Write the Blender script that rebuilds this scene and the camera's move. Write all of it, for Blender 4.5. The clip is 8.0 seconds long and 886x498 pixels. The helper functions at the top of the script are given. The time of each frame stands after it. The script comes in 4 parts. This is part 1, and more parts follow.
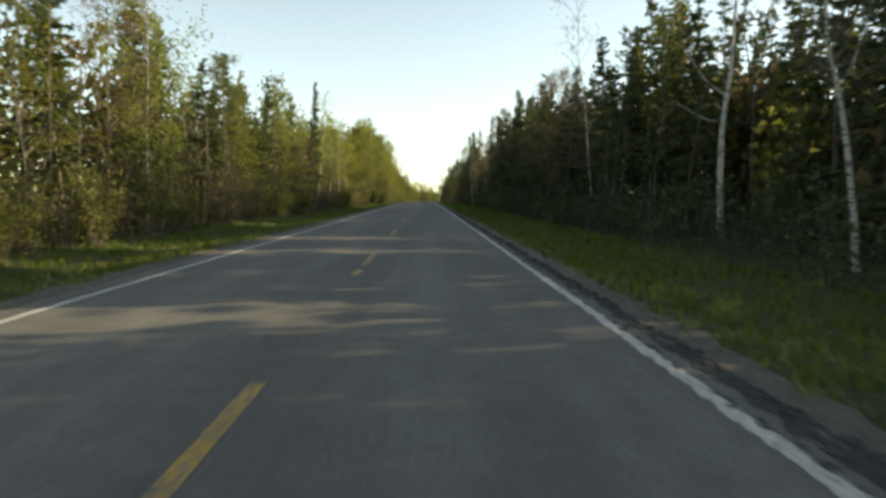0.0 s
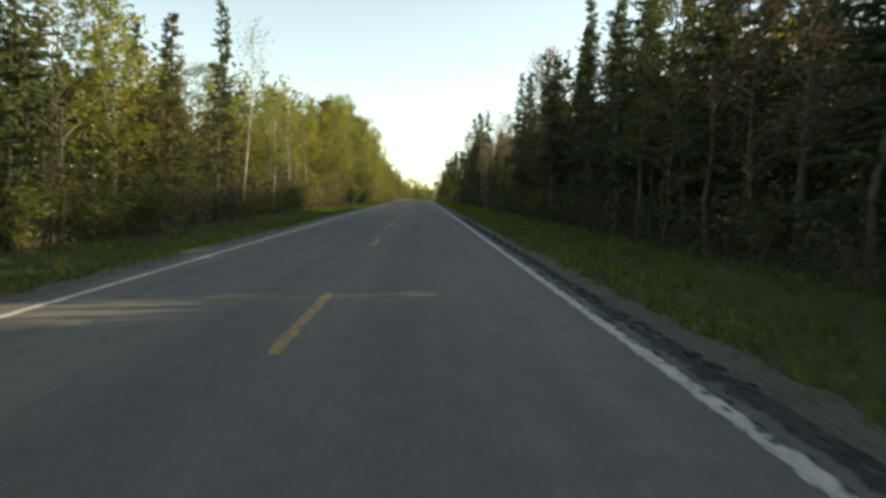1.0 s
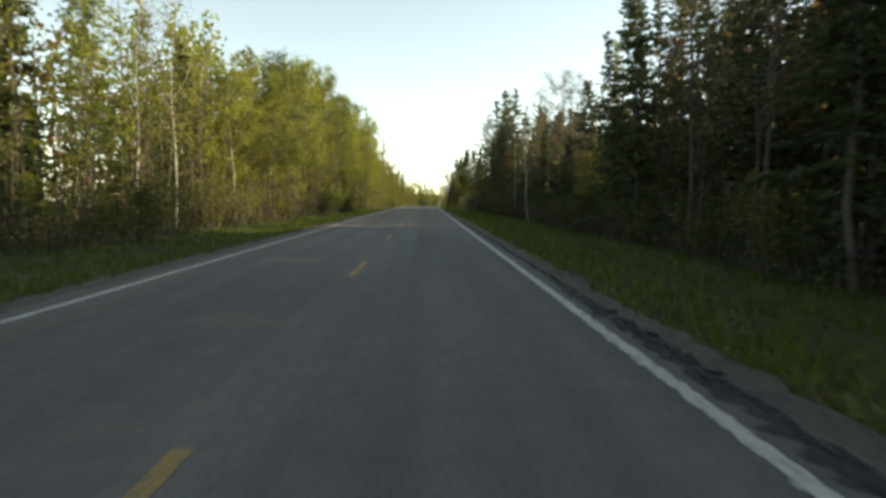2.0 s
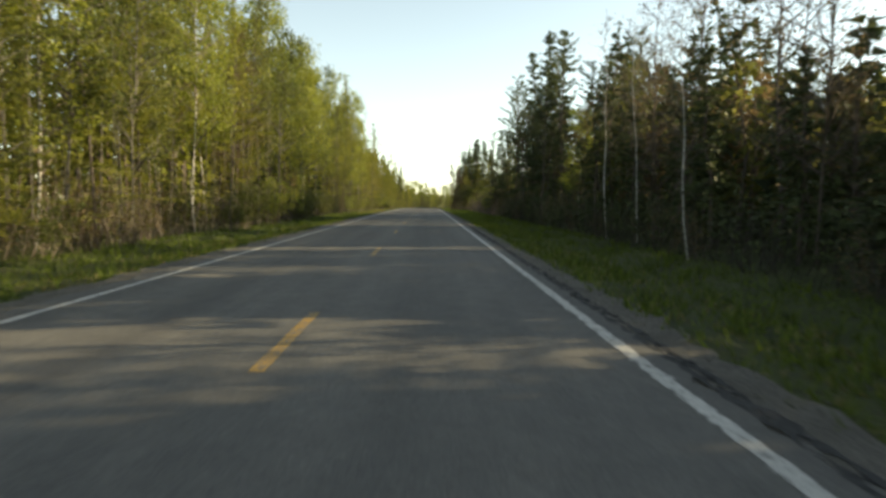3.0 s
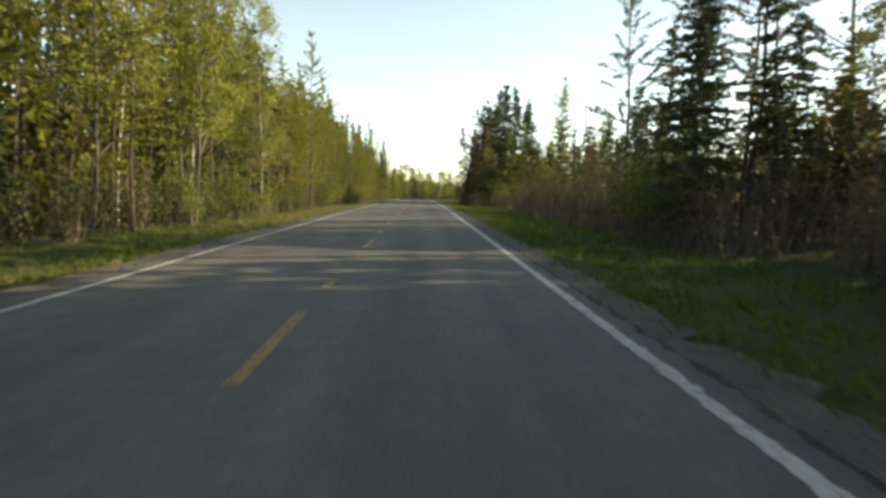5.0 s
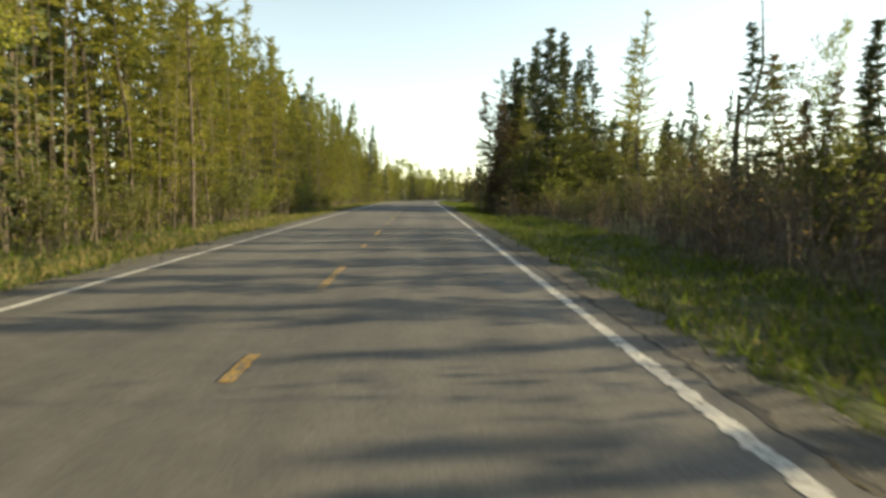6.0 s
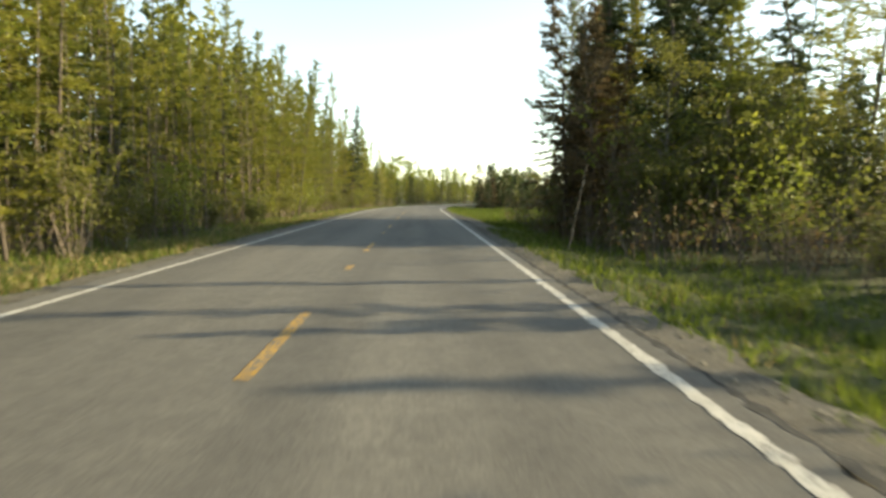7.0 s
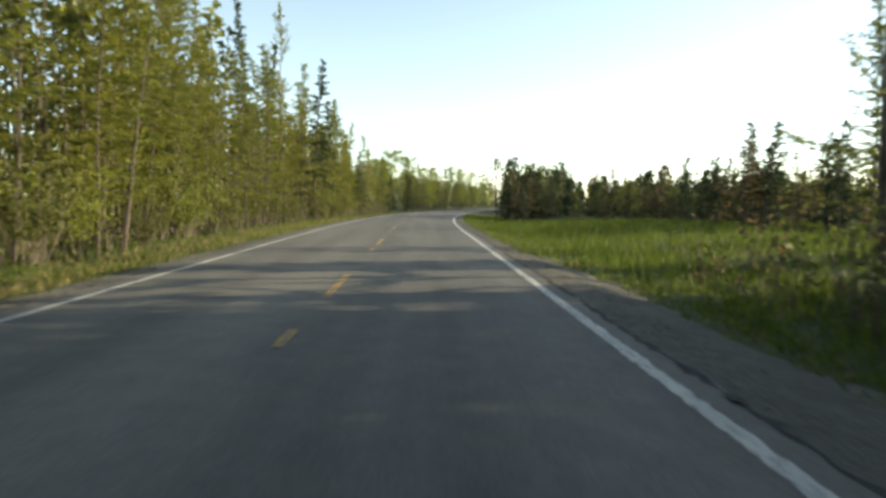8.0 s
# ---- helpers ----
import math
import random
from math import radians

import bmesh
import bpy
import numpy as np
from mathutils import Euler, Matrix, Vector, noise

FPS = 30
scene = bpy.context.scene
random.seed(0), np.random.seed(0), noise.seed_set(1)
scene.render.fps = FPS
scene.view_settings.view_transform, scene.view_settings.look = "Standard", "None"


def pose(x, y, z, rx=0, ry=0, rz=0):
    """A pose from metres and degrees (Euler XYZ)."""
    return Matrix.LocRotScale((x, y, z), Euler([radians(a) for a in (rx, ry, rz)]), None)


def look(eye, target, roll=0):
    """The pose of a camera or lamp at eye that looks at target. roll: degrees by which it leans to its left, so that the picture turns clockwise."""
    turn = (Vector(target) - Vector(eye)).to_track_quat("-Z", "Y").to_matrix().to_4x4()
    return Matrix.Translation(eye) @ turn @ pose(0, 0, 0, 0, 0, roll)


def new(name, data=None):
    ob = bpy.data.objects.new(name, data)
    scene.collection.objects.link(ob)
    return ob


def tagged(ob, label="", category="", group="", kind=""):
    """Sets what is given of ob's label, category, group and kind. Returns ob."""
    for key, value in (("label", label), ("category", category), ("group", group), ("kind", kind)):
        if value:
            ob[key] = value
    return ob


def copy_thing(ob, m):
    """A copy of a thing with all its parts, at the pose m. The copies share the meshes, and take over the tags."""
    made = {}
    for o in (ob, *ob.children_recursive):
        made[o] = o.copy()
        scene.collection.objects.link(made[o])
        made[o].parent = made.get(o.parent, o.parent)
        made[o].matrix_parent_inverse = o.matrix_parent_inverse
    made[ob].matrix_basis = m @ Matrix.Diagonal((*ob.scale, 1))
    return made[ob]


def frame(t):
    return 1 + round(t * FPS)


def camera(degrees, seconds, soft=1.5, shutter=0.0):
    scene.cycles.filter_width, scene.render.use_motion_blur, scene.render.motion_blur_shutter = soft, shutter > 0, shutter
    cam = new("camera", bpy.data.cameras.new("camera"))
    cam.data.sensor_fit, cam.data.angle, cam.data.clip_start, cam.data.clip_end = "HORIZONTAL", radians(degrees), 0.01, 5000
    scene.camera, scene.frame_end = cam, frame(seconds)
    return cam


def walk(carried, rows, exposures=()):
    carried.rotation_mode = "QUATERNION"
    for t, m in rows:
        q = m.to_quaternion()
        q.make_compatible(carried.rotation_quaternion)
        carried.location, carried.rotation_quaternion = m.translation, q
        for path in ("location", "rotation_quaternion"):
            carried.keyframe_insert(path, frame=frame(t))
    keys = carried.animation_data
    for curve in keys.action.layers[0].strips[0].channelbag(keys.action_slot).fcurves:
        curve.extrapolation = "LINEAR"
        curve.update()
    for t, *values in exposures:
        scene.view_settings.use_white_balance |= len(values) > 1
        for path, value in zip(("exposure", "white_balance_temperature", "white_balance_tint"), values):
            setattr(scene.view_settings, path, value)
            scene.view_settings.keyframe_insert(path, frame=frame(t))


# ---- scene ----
cam = camera(68.0, 8.0, soft=3.1, shutter=0.12)
EYE, LEAN = 1.555, 0.6
# seconds, across the road, along the road, pitch, yaw
PATH = [
    (0, 1.365, 0, -4.66, -1.51),
    (0.5, 1.449, 15.92, -4.46, -1.2),
    (1, 1.40, 31.79, -4.85, -2.0),
    (1.5, 1.438, 46.54, -4.48, -1.75),
    (3, 1.525, 93.93, -4.27, -1.38),
    (3.5, 1.515, 108.38, -4.8, -1.5),
    (4, 1.484, 124.9, -4.73, -1.42),
    (4.5, 1.46, 139.6, -5.0, -1.8),
    (6, 1.55, 187.1, -5.16, -1.98),
    (6.5, 1.55, 200.2, -4.88, -1.4),
    (7, 1.465, 216.3, -4.84, -1.99),
    (7.5, 1.478, 230.9, -4.26, -1.7),
    (8, 1.485, 247.9, -4.38, -1.95),
]


# the road climbs gently, passes a long low crest and falls away: its grade along y
ALONG = np.arange(-400.0, 1000.0, 1.0)
GRADE = np.interp(ALONG, [-300, -200, -60, 0, 60, 120, 160, 200, 230, 260, 300, 340, 400, 530, 640],
                  [0, 0.0125, 0.0125, 0.0115, 0.0105, 0.0100, 0.0085, 0.0058, 0.0033, 0, -0.0050, -0.0064, -0.0054, -0.0036, 0])
RISE = np.cumsum(GRADE)
RISE -= np.interp(0.0, ALONG, RISE)


def level(y):
    """Height of the road at a distance along it."""
    return np.interp(y, ALONG, RISE)


def aim(x, y, pitch, yaw):
    p, w = radians(pitch) + math.atan(float(np.interp(y, ALONG, GRADE))), radians(yaw)
    z = EYE + float(level(y))
    return look((x, y, z), (x - 50 * math.sin(w) * math.cos(p), y + 50 * math.cos(w) * math.cos(p), z + 50 * math.sin(p)), LEAN)


walk(cam, [(t, aim(x, y, pitch, yaw)) for t, x, y, pitch, yaw in PATH], exposures=[(0, 1.06, 7600, -1), (1.5, 1.18, 7800, -2), (3, 1.16, 7700, -1), (4, 1.24, 7600, -2), (4.5, 1.2, 7300, 0), (6, 1.16, 7700, -1), (7, 1.5, 7500, -3), (7.5, 1.48, 6800, -4), (8, 1.12, 6700, -2)])

# ---- light: a low evening sun to the right of the road, clear sky ----
SUN_AZ, SUN_EL = 81.0, 16.0  # degrees clockwise from the road's direction, and above the horizon
world = bpy.data.worlds.new("evening_sky")
scene.world = world
world.use_nodes = True
wn = world.node_tree
sky = wn.nodes.new("ShaderNodeTexSky")
sky.sky_type = "NISHITA"
sky.sun_disc = False
sky.sun_elevation, sky.sun_rotation = radians(SUN_EL), radians(SUN_AZ)
sky.air_density, sky.dust_density, sky.ozone_density = 0.8, 0.45, 0.7
pale = wn.nodes.new("ShaderNodeHueSaturation")  # thin evening haze
pale.inputs["Saturation"].default_value = 0.72
wn.links.new(sky.outputs[0], pale.inputs["Color"])
wn.links.new(pale.outputs[0], wn.nodes["Background"].inputs[0])
wn.nodes["Background"].inputs[1].default_value = 0.15
sun_data = bpy.data.lights.new("sun", "SUN")
sun_data.energy, sun_data.angle, sun_data.color = 5.0, radians(0.53), (1.0, 0.815, 0.565)
sun = new("sun", sun_data)
a, e = radians(SUN_AZ), radians(SUN_EL)
sun.matrix_world = look((200 * math.sin(a) * math.cos(e), 120 + 200 * math.cos(a) * math.cos(e), 200 * math.sin(e)), (0, 120, 0))


# ---- materials ----
def material(name, rough=0.8):
    m = bpy.data.materials.new(name)
    m.use_nodes = True
    nt = m.node_tree
    b = nt.nodes["Principled BSDF"]
    b.inputs["Roughness"].default_value = rough
    b.inputs["Specular IOR Level"].default_value = 0.25
    return m, nt, b


def noise_of(nt, scale, detail=4.0, rough=0.6, stretch=(1, 1, 1)):
    co = nt.nodes.new("ShaderNodeTexCoord")
    mp = nt.nodes.new("ShaderNodeMapping")
    mp.inputs["Scale"].default_value = stretch
    n = nt.nodes.new("ShaderNodeTexNoise")
    n.inputs["Scale"].default_value, n.inputs["Detail"].default_value, n.inputs["Roughness"].default_value = scale, detail, rough
    nt.links.new(co.outputs["Object"], mp.inputs[0])
    nt.links.new(mp.outputs[0], n.inputs["Vector"])
    return n.outputs["Fac"]


def ramp(nt, fac, *stops):
    r = nt.nodes.new("ShaderNodeValToRGB")
    els = r.color_ramp.elements
    while len(els) < len(stops):
        els.new(0.5)
    for el, (p, c) in zip(els, stops):
        el.position, el.color = p, (*c, 1)
    nt.links.new(fac, r.inputs[0])
    return r.outputs[0]


def mix(nt, kind, fac, a, b):
    n = nt.nodes.new("ShaderNodeMix")
    n.data_type, n.blend_type = "RGBA", kind
    for sock, v in ((n.inputs[0], fac), (n.inputs[6], a), (n.inputs[7], b)):
        if isinstance(v, (int, float)):
            sock.default_value = v
        elif isinstance(v, tuple):
            sock.default_value = (*v, 1)
        else:
            nt.links.new(v, sock)
    return n.outputs[2]


def bump(nt, b, height, strength, distance):
    n = nt.nodes.new("ShaderNodeBump")
    n.inputs["Strength"].default_value, n.inputs["Distance"].default_value = strength, distance
    nt.links.new(height, n.inputs["Height"])
    nt.links.new(n.outputs[0], b.inputs["Normal"])


def asphalt_material():
    m, nt, b = material("old_asphalt", 0.85)
    fine = ramp(nt, noise_of(nt, 55, 3), (0.3, (0.108, 0.105, 0.099)), (0.7, (0.212, 0.204, 0.189)))
    stones = ramp(nt, noise_of(nt, 17, 4, 0.75), (0.34, (0.80, 0.80, 0.80)), (0.5, (0.96, 0.96, 0.96)), (0.68, (1.10, 1.10, 1.09)))
    large = ramp(nt, noise_of(nt, 0.5, 5, 0.6, (1, 0.15, 1)), (0.3, (0.74, 0.74, 0.75)), (0.7, (1.05, 1.04, 1.02)))
    tracks = ramp(nt, noise_of(nt, 1.1, 3, 0.5, (1, 0.012, 1)), (0.35, (0.80, 0.80, 0.81)), (0.62, (1.06, 1.06, 1.05)))
    patch = ramp(nt, noise_of(nt, 2.5, 6, 0.7), (0.35, (0.82, 0.82, 0.83)), (0.65, (1.0, 1.0, 1.0)))
    c = fine
    for layer in (stones, large, tracks, patch):
        c = mix(nt, "MULTIPLY", 1.0, c, layer)
    nt.links.new(c, b.inputs["Base Color"])
    bump(nt, b, noise_of(nt, 70, 3), 0.45, 0.012)
    return m


def paint_material(name, colour, worn):
    m, nt, b = material(name, 0.7)
    wear = ramp(nt, noise_of(nt, 15, 6, 0.8), (worn - 0.04, (1, 1, 1)), (worn + 0.04, (0, 0, 0)))
    tone = ramp(nt, noise_of(nt, 1.3, 4, 0.6), (0.3, tuple(0.72 * v for v in colour)), (0.7, colour))
    nt.links.new(mix(nt, "MIX", wear, tone, (0.12, 0.118, 0.11)), b.inputs["Base Color"])
    bump(nt, b, noise_of(nt, 90, 2), 0.3, 0.006)
    return m


def two_tone(name, dark, light, scale, detail=5.0, rough=0.9, relief=0.4, stretch=(1, 1, 1), distance=0.03):
    m, nt, b = material(name, rough)
    c = ramp(nt, noise_of(nt, scale, detail, 0.65, stretch), (0.32, dark), (0.68, light))
    big = ramp(nt, noise_of(nt, scale * 0.08, 3, 0.6, stretch), (0.3, (0.75, 0.75, 0.75)), (0.7, (1.1, 1.1, 1.1)))
    nt.links.new(mix(nt, "MULTIPLY", 1.0, c, big), b.inputs["Base Color"])
    if relief:
        bump(nt, b, noise_of(nt, scale * 1.7, 3), relief, distance)
    return m


def ground_material():
    m, nt, b = material("verge_earth", 0.95)
    soil = ramp(nt, noise_of(nt, 3, 6, 0.7), (0.3, (0.028, 0.028, 0.014)), (0.6, (0.052, 0.066, 0.020)), (0.8, (0.12, 0.105, 0.055)))
    big = ramp(nt, noise_of(nt, 0.12, 4, 0.6), (0.3, (0.7, 0.75, 0.7)), (0.7, (1.15, 1.1, 1.0)))
    nt.links.new(mix(nt, "MULTIPLY", 1.0, soil, big), b.inputs["Base Color"])
    bump(nt, b, noise_of(nt, 6, 5), 0.7, 0.08)
    return m


def birch_material():
    m, nt, b = material("birch_bark", 0.75)
    marks = ramp(nt, noise_of(nt, 4, 4, 0.7, (1, 1, 4)), (0.38, (0.05, 0.045, 0.04)), (0.50, (0.50, 0.485, 0.45)))
    tone = ramp(nt, noise_of(nt, 0.7, 3), (0.3, (0.72, 0.70, 0.66)), (0.7, (1.0, 1.0, 0.98)))
    nt.links.new(mix(nt, "MULTIPLY", 1.0, marks, tone), b.inputs["Base Color"])
    return m


def leaf_material(name, dark, light, through_light=0.3, spread=0.12):
    """Foliage that varies from leaf to leaf and from tree to tree, and lets some light through."""
    m, nt, b = material(name, 0.6)
    geo, info = nt.nodes.new("ShaderNodeNewGeometry"), nt.nodes.new("ShaderNodeObjectInfo")
    c = ramp(nt, geo.outputs["Random Per Island"], (0.0, dark), (1.0, light))
    tree = ramp(nt, info.outputs["Random"], (0.0, (1 - spread, 1 - spread * 0.7, 1 - spread)), (1.0, (1 + spread, 1 + spread * 0.6, 1)))
    c = mix(nt, "MULTIPLY", 1.0, c, tree)
    nt.links.new(c, b.inputs["Base Color"])
    t = nt.nodes.new("ShaderNodeBsdfTranslucent")
    nt.links.new(c, t.inputs["Color"])
    s = nt.nodes.new("ShaderNodeMixShader")
    s.inputs[0].default_value = through_light
    nt.links.new(b.outputs[0], s.inputs[1])
    nt.links.new(t.outputs[0], s.inputs[2])
    nt.links.new(s.outputs[0], nt.nodes["Material Output"].inputs[0])
    return m


ASPHALT = asphalt_material()
WHITE = paint_material("worn_white_paint", (0.54, 0.525, 0.49), 0.445)
YELLOW = paint_material("worn_yellow_paint", (0.47, 0.28, 0.055), 0.495)
GRAVEL = two_tone("grey_gravel", (0.05, 0.047, 0.042), (0.20, 0.185, 0.16), 28, 5, 0.95, 0.9, distance=0.04)
PEBBLE = leaf_material("grey_pebbles", (0.08, 0.075, 0.065), (0.24, 0.225, 0.195), 0.0)
EARTH = ground_material()
TAR = two_tone("tar_edge", (0.02, 0.02, 0.02), (0.06, 0.06, 0.06), 12)
BARK = two_tone("conifer_bark", (0.05, 0.042, 0.035), (0.17, 0.14, 0.115), 14, stretch=(1, 1, 0.35))
GREYBARK = two_tone("aspen_bark", (0.06, 0.056, 0.048), (0.185, 0.172, 0.145), 7)
# darker copy of twigs and bark, with the shade under trees in its colour
SHADED_WOOD = two_tone("shaded_wood", (0.025, 0.022, 0.018), (0.075, 0.065, 0.055), 6, relief=0)
TWIGS = two_tone("bare_twigs", (0.08, 0.065, 0.055), (0.24, 0.20, 0.165), 5, relief=0)
BIRCH = birch_material()
SPRUCE = leaf_material("spruce_needles", (0.040, 0.056, 0.026), (0.082, 0.104, 0.040), 0.28)
LARCH = leaf_material("tamarack_needles", (0.138, 0.156, 0.030), (0.236, 0.236, 0.050), 0.52, 0.22)
FRESH = leaf_material("young_birch_leaves", (0.150, 0.180, 0.032), (0.270, 0.295, 0.056), 0.5, 0.15)
OLIVE = leaf_material("olive_shrub_leaves", (0.078, 0.092, 0.025), (0.150, 0.162, 0.044), 0.52, 0.2)
RUSSET = leaf_material("russet_buds", (0.105, 0.078, 0.042), (0.185, 0.142, 0.078), 0.35, 0.2)
PINE = leaf_material("dark_pine_needles", (0.046, 0.062, 0.029), (0.095, 0.112, 0.044), 0.3)
GRASS = leaf_material("spring_grass", (0.040, 0.068, 0.012), (0.165, 0.215, 0.034), 0.46, 0.18)
STRAW = leaf_material("dry_grass", (0.16, 0.13, 0.06), (0.34, 0.28, 0.14), 0.3)


# ---- geometry helpers ----
class Geo:
    """Gathers points and faces for one mesh."""

    def __init__(self):
        self.v, self.f, self.n = [], [], 0

    def add(self, verts, faces):
        verts = np.asarray(verts, float)
        self.v.append(verts)
        self.f.extend((np.asarray(faces) + self.n).tolist())
        self.n += len(verts)

    def tube(self, pts, radii, sides=6):
        pts = np.asarray(pts, float)
        k = len(pts)
        ang = np.linspace(0, 2 * np.pi, sides, endpoint=False)
        d = np.gradient(pts, axis=0)
        d /= np.linalg.norm(d, axis=1)[:, None] + 1e-9
        ref = np.where(np.abs(d[:, 2:3]) > 0.9, [[1.0, 0, 0]], [[0, 0, 1.0]])
        u = np.cross(d, ref)
        u /= np.linalg.norm(u, axis=1)[:, None]
        w = np.cross(d, u)
        ring = pts[:, None] + np.asarray(radii)[:, None, None] * (u[:, None] * np.cos(ang)[None, :, None] + w[:, None] * np.sin(ang)[None, :, None])
        i, j = np.meshgrid(np.arange(k - 1), np.arange(sides), indexing="ij")
        i, j = i.ravel(), j.ravel()
        j2 = (j + 1) % sides
        self.add(ring.reshape(-1, 3), np.stack([i * sides + j, i * sides + j2, (i + 1) * sides + j2, (i + 1) * sides + j], 1))

    def leaves(self, at, along, width, length, rng, three=False):
        """Small pointed blades: at (n,3), along (n,3) unit directions."""
        n = len(at)
        side = np.cross(along, rng.normal(size=(n, 3)))
        side /= np.linalg.norm(side, axis=1)[:, None] + 1e-9
        w, l = np.broadcast_to(width, n)[:, None], np.broadcast_to(length, n)[:, None]
        if three:
            v = np.stack([at - side * w * 0.5, at + side * w * 0.5, at + along * l], 1)
            self.add(v.reshape(-1, 3), np.arange(3 * n).reshape(n, 3))
        else:
            v = np.stack([at, at + along * l * 0.5 + side * w * 0.5, at + along * l, at + along * l * 0.5 - side * w * 0.5], 1)
            self.add(v.reshape(-1, 3), np.arange(4 * n).reshape(n, 4))

    def mesh(self, name, mat, smooth=False):
        me = bpy.data.meshes.new(name)
        me.from_pydata(np.concatenate(self.v), [], self.f)
        me.materials.append(mat)
        if smooth:
            me.polygons.foreach_set("use_smooth", [True] * len(me.polygons))
        me.update()
        return me


def unit(v):
    return v / (np.linalg.norm(v, axis=-1, keepdims=True) + 1e-9)


def part(name, geo, mat, parent, label="", smooth=False):
    ob = new(name, geo.mesh(name, mat, smooth))
    ob.parent = parent
    return tagged(ob, label) if label else ob


def structure(name, geo, mat, label, category):
    return tagged(new(name, geo.mesh(name, mat)), label, category, kind="structure")


def stuff(name, geo, mat, label, category):
    return tagged(new(name, geo.mesh(name, mat)), label, category, kind="stuff")


# ---- the road and the ground ----
BEND, RADIUS = 280.0, 430.0  # the road bends to the right from here on


def centre(y):
    """The road's centre line: its x at the distance y along it."""
    d = np.maximum(np.asarray(y, float) - BEND, 0)
    return d * d / (2 * RADIUS)


def ditch(off):
    """Height of the ground at a distance from the road's middle."""
    o = np.abs(off)
    z = np.interp(o, [0, 4.1, 4.7, 6.0, 7.4, 9.0, 11.0, 16, 40], [-0.06, -0.06, -0.07, -0.26, -0.38, -0.30, -0.20, -0.05, 0.0])
    return z


def ribbon(left, right, y0, y1, step, z, rng=None, ragged=0.0, cols=1, crown=0.0):
    g = Geo()
    ys = np.arange(y0, y1 + step, step)
    fr = np.linspace(0, 1, cols + 1)
    l = left + (rng.normal(size=len(ys)) * ragged if ragged else 0)
    r = right + (rng.normal(size=len(ys)) * ragged if ragged else 0)
    xs = (l + np.zeros(len(ys)))[:, None] * (1 - fr) + (r + np.zeros(len(ys)))[:, None] * fr
    zz = z - crown * np.abs(xs) + level(ys)[:, None]
    X = xs + centre(ys)[:, None]
    v = np.stack([X, np.repeat(ys[:, None], cols + 1, 1), zz], 2).reshape(-1, 3)
    i, j = np.meshgrid(np.arange(len(ys) - 1), np.arange(cols), indexing="ij")
    a0 = (i * (cols + 1) + j).ravel()
    g.add(v, np.stack([a0, a0 + 1, a0 + cols + 2, a0 + cols + 1], 1))
    return g


rng = np.random.default_rng(5)
g = Geo()
offs = np.array([-3000, -900, -300, -120, -60, -40, -25, -16, -13, -11, -9.8, -9, -8.2, -7.6, -7, -6.4, -5.7, -5.0, -4.4, -3.8, -1.5, 1.5, 3.8, 4.4, 5.0, 5.7, 6.4, 7, 7.6, 8.2, 9, 9.8, 11, 13, 16, 25, 40, 60, 120, 300, 900, 3000])
ys = np.concatenate([[-3000, -800, -200, -60], np.arange(-30, 430, 2.0), np.arange(430, 640, 6.0), [700, 1200, 3000]])
Y, O = np.meshgrid(ys, offs, indexing="ij")
Z = ditch(O) + level(Y) + np.where(np.abs(O) > 4.6, rng.normal(size=Y.shape) * 0.05, 0) * (np.abs(O) < 100)
X = O + np.where(Y < 620, centre(Y), centre(620.0)) * np.clip(1 - np.abs(O) / 400, 0, 1)
n0, n1 = Y.shape
i, j = np.meshgrid(np.arange(n0 - 1), np.arange(n1 - 1), indexing="ij")
a0 = (i * n1 + j).ravel()
g.add(np.stack([X, Y, Z], 2).reshape(-1, 3), np.stack([a0, a0 + 1, a0 + n1 + 1, a0 + n1], 1))
structure("ground", g, EARTH, "mossy brown and green ground beside the road", "ground")
structure("road", ribbon(-4.12, 3.98, -40, 600, 0.3, 0.0, rng, 0.05, 6), ASPHALT, "grey worn asphalt two-lane road with streaks of shade", "road")
structure("shoulder_gravel", ribbon(3.7, 4.58, -40, 600, 0.4, -0.02, rng, 0.08, 3), GRAVEL, "grey loose gravel shoulder along the asphalt", "shoulder")
structure("shoulder_gravel", ribbon(-4.72, -3.7, -40, 600, 0.5, -0.02, rng, 0.07, 3), GRAVEL, "grey loose gravel shoulder along the asphalt", "shoulder")
structure("edge_line", ribbon(3.55, 3.70, -40, 600, 0.07, 0.005, rng, 0.015), WHITE, "worn white painted line along the road's edge", "road marking")
structure("edge_line", ribbon(-3.74, -3.60, -40, 600, 0.25, 0.005, rng, 0.008), WHITE, "worn white painted line along the road's edge", "road marking")

structure("asphalt_edge", ribbon(3.86, 4.02, -40, 74, 0.12, 0.004, rng, 0.05), TAR, "black broken crumbling edge of the asphalt", "road edge")
structure("asphalt_edge", ribbon(4.07, 4.13, -40, 130, 0.15, -0.012, rng, 0.03), TAR, "black broken crumbling edge of the asphalt", "road edge")
structure("asphalt_edge", ribbon(3.93, 4.0, 74, 420, 0.15, 0.003, rng, 0.03), TAR, "black broken crumbling edge of the asphalt", "road edge")


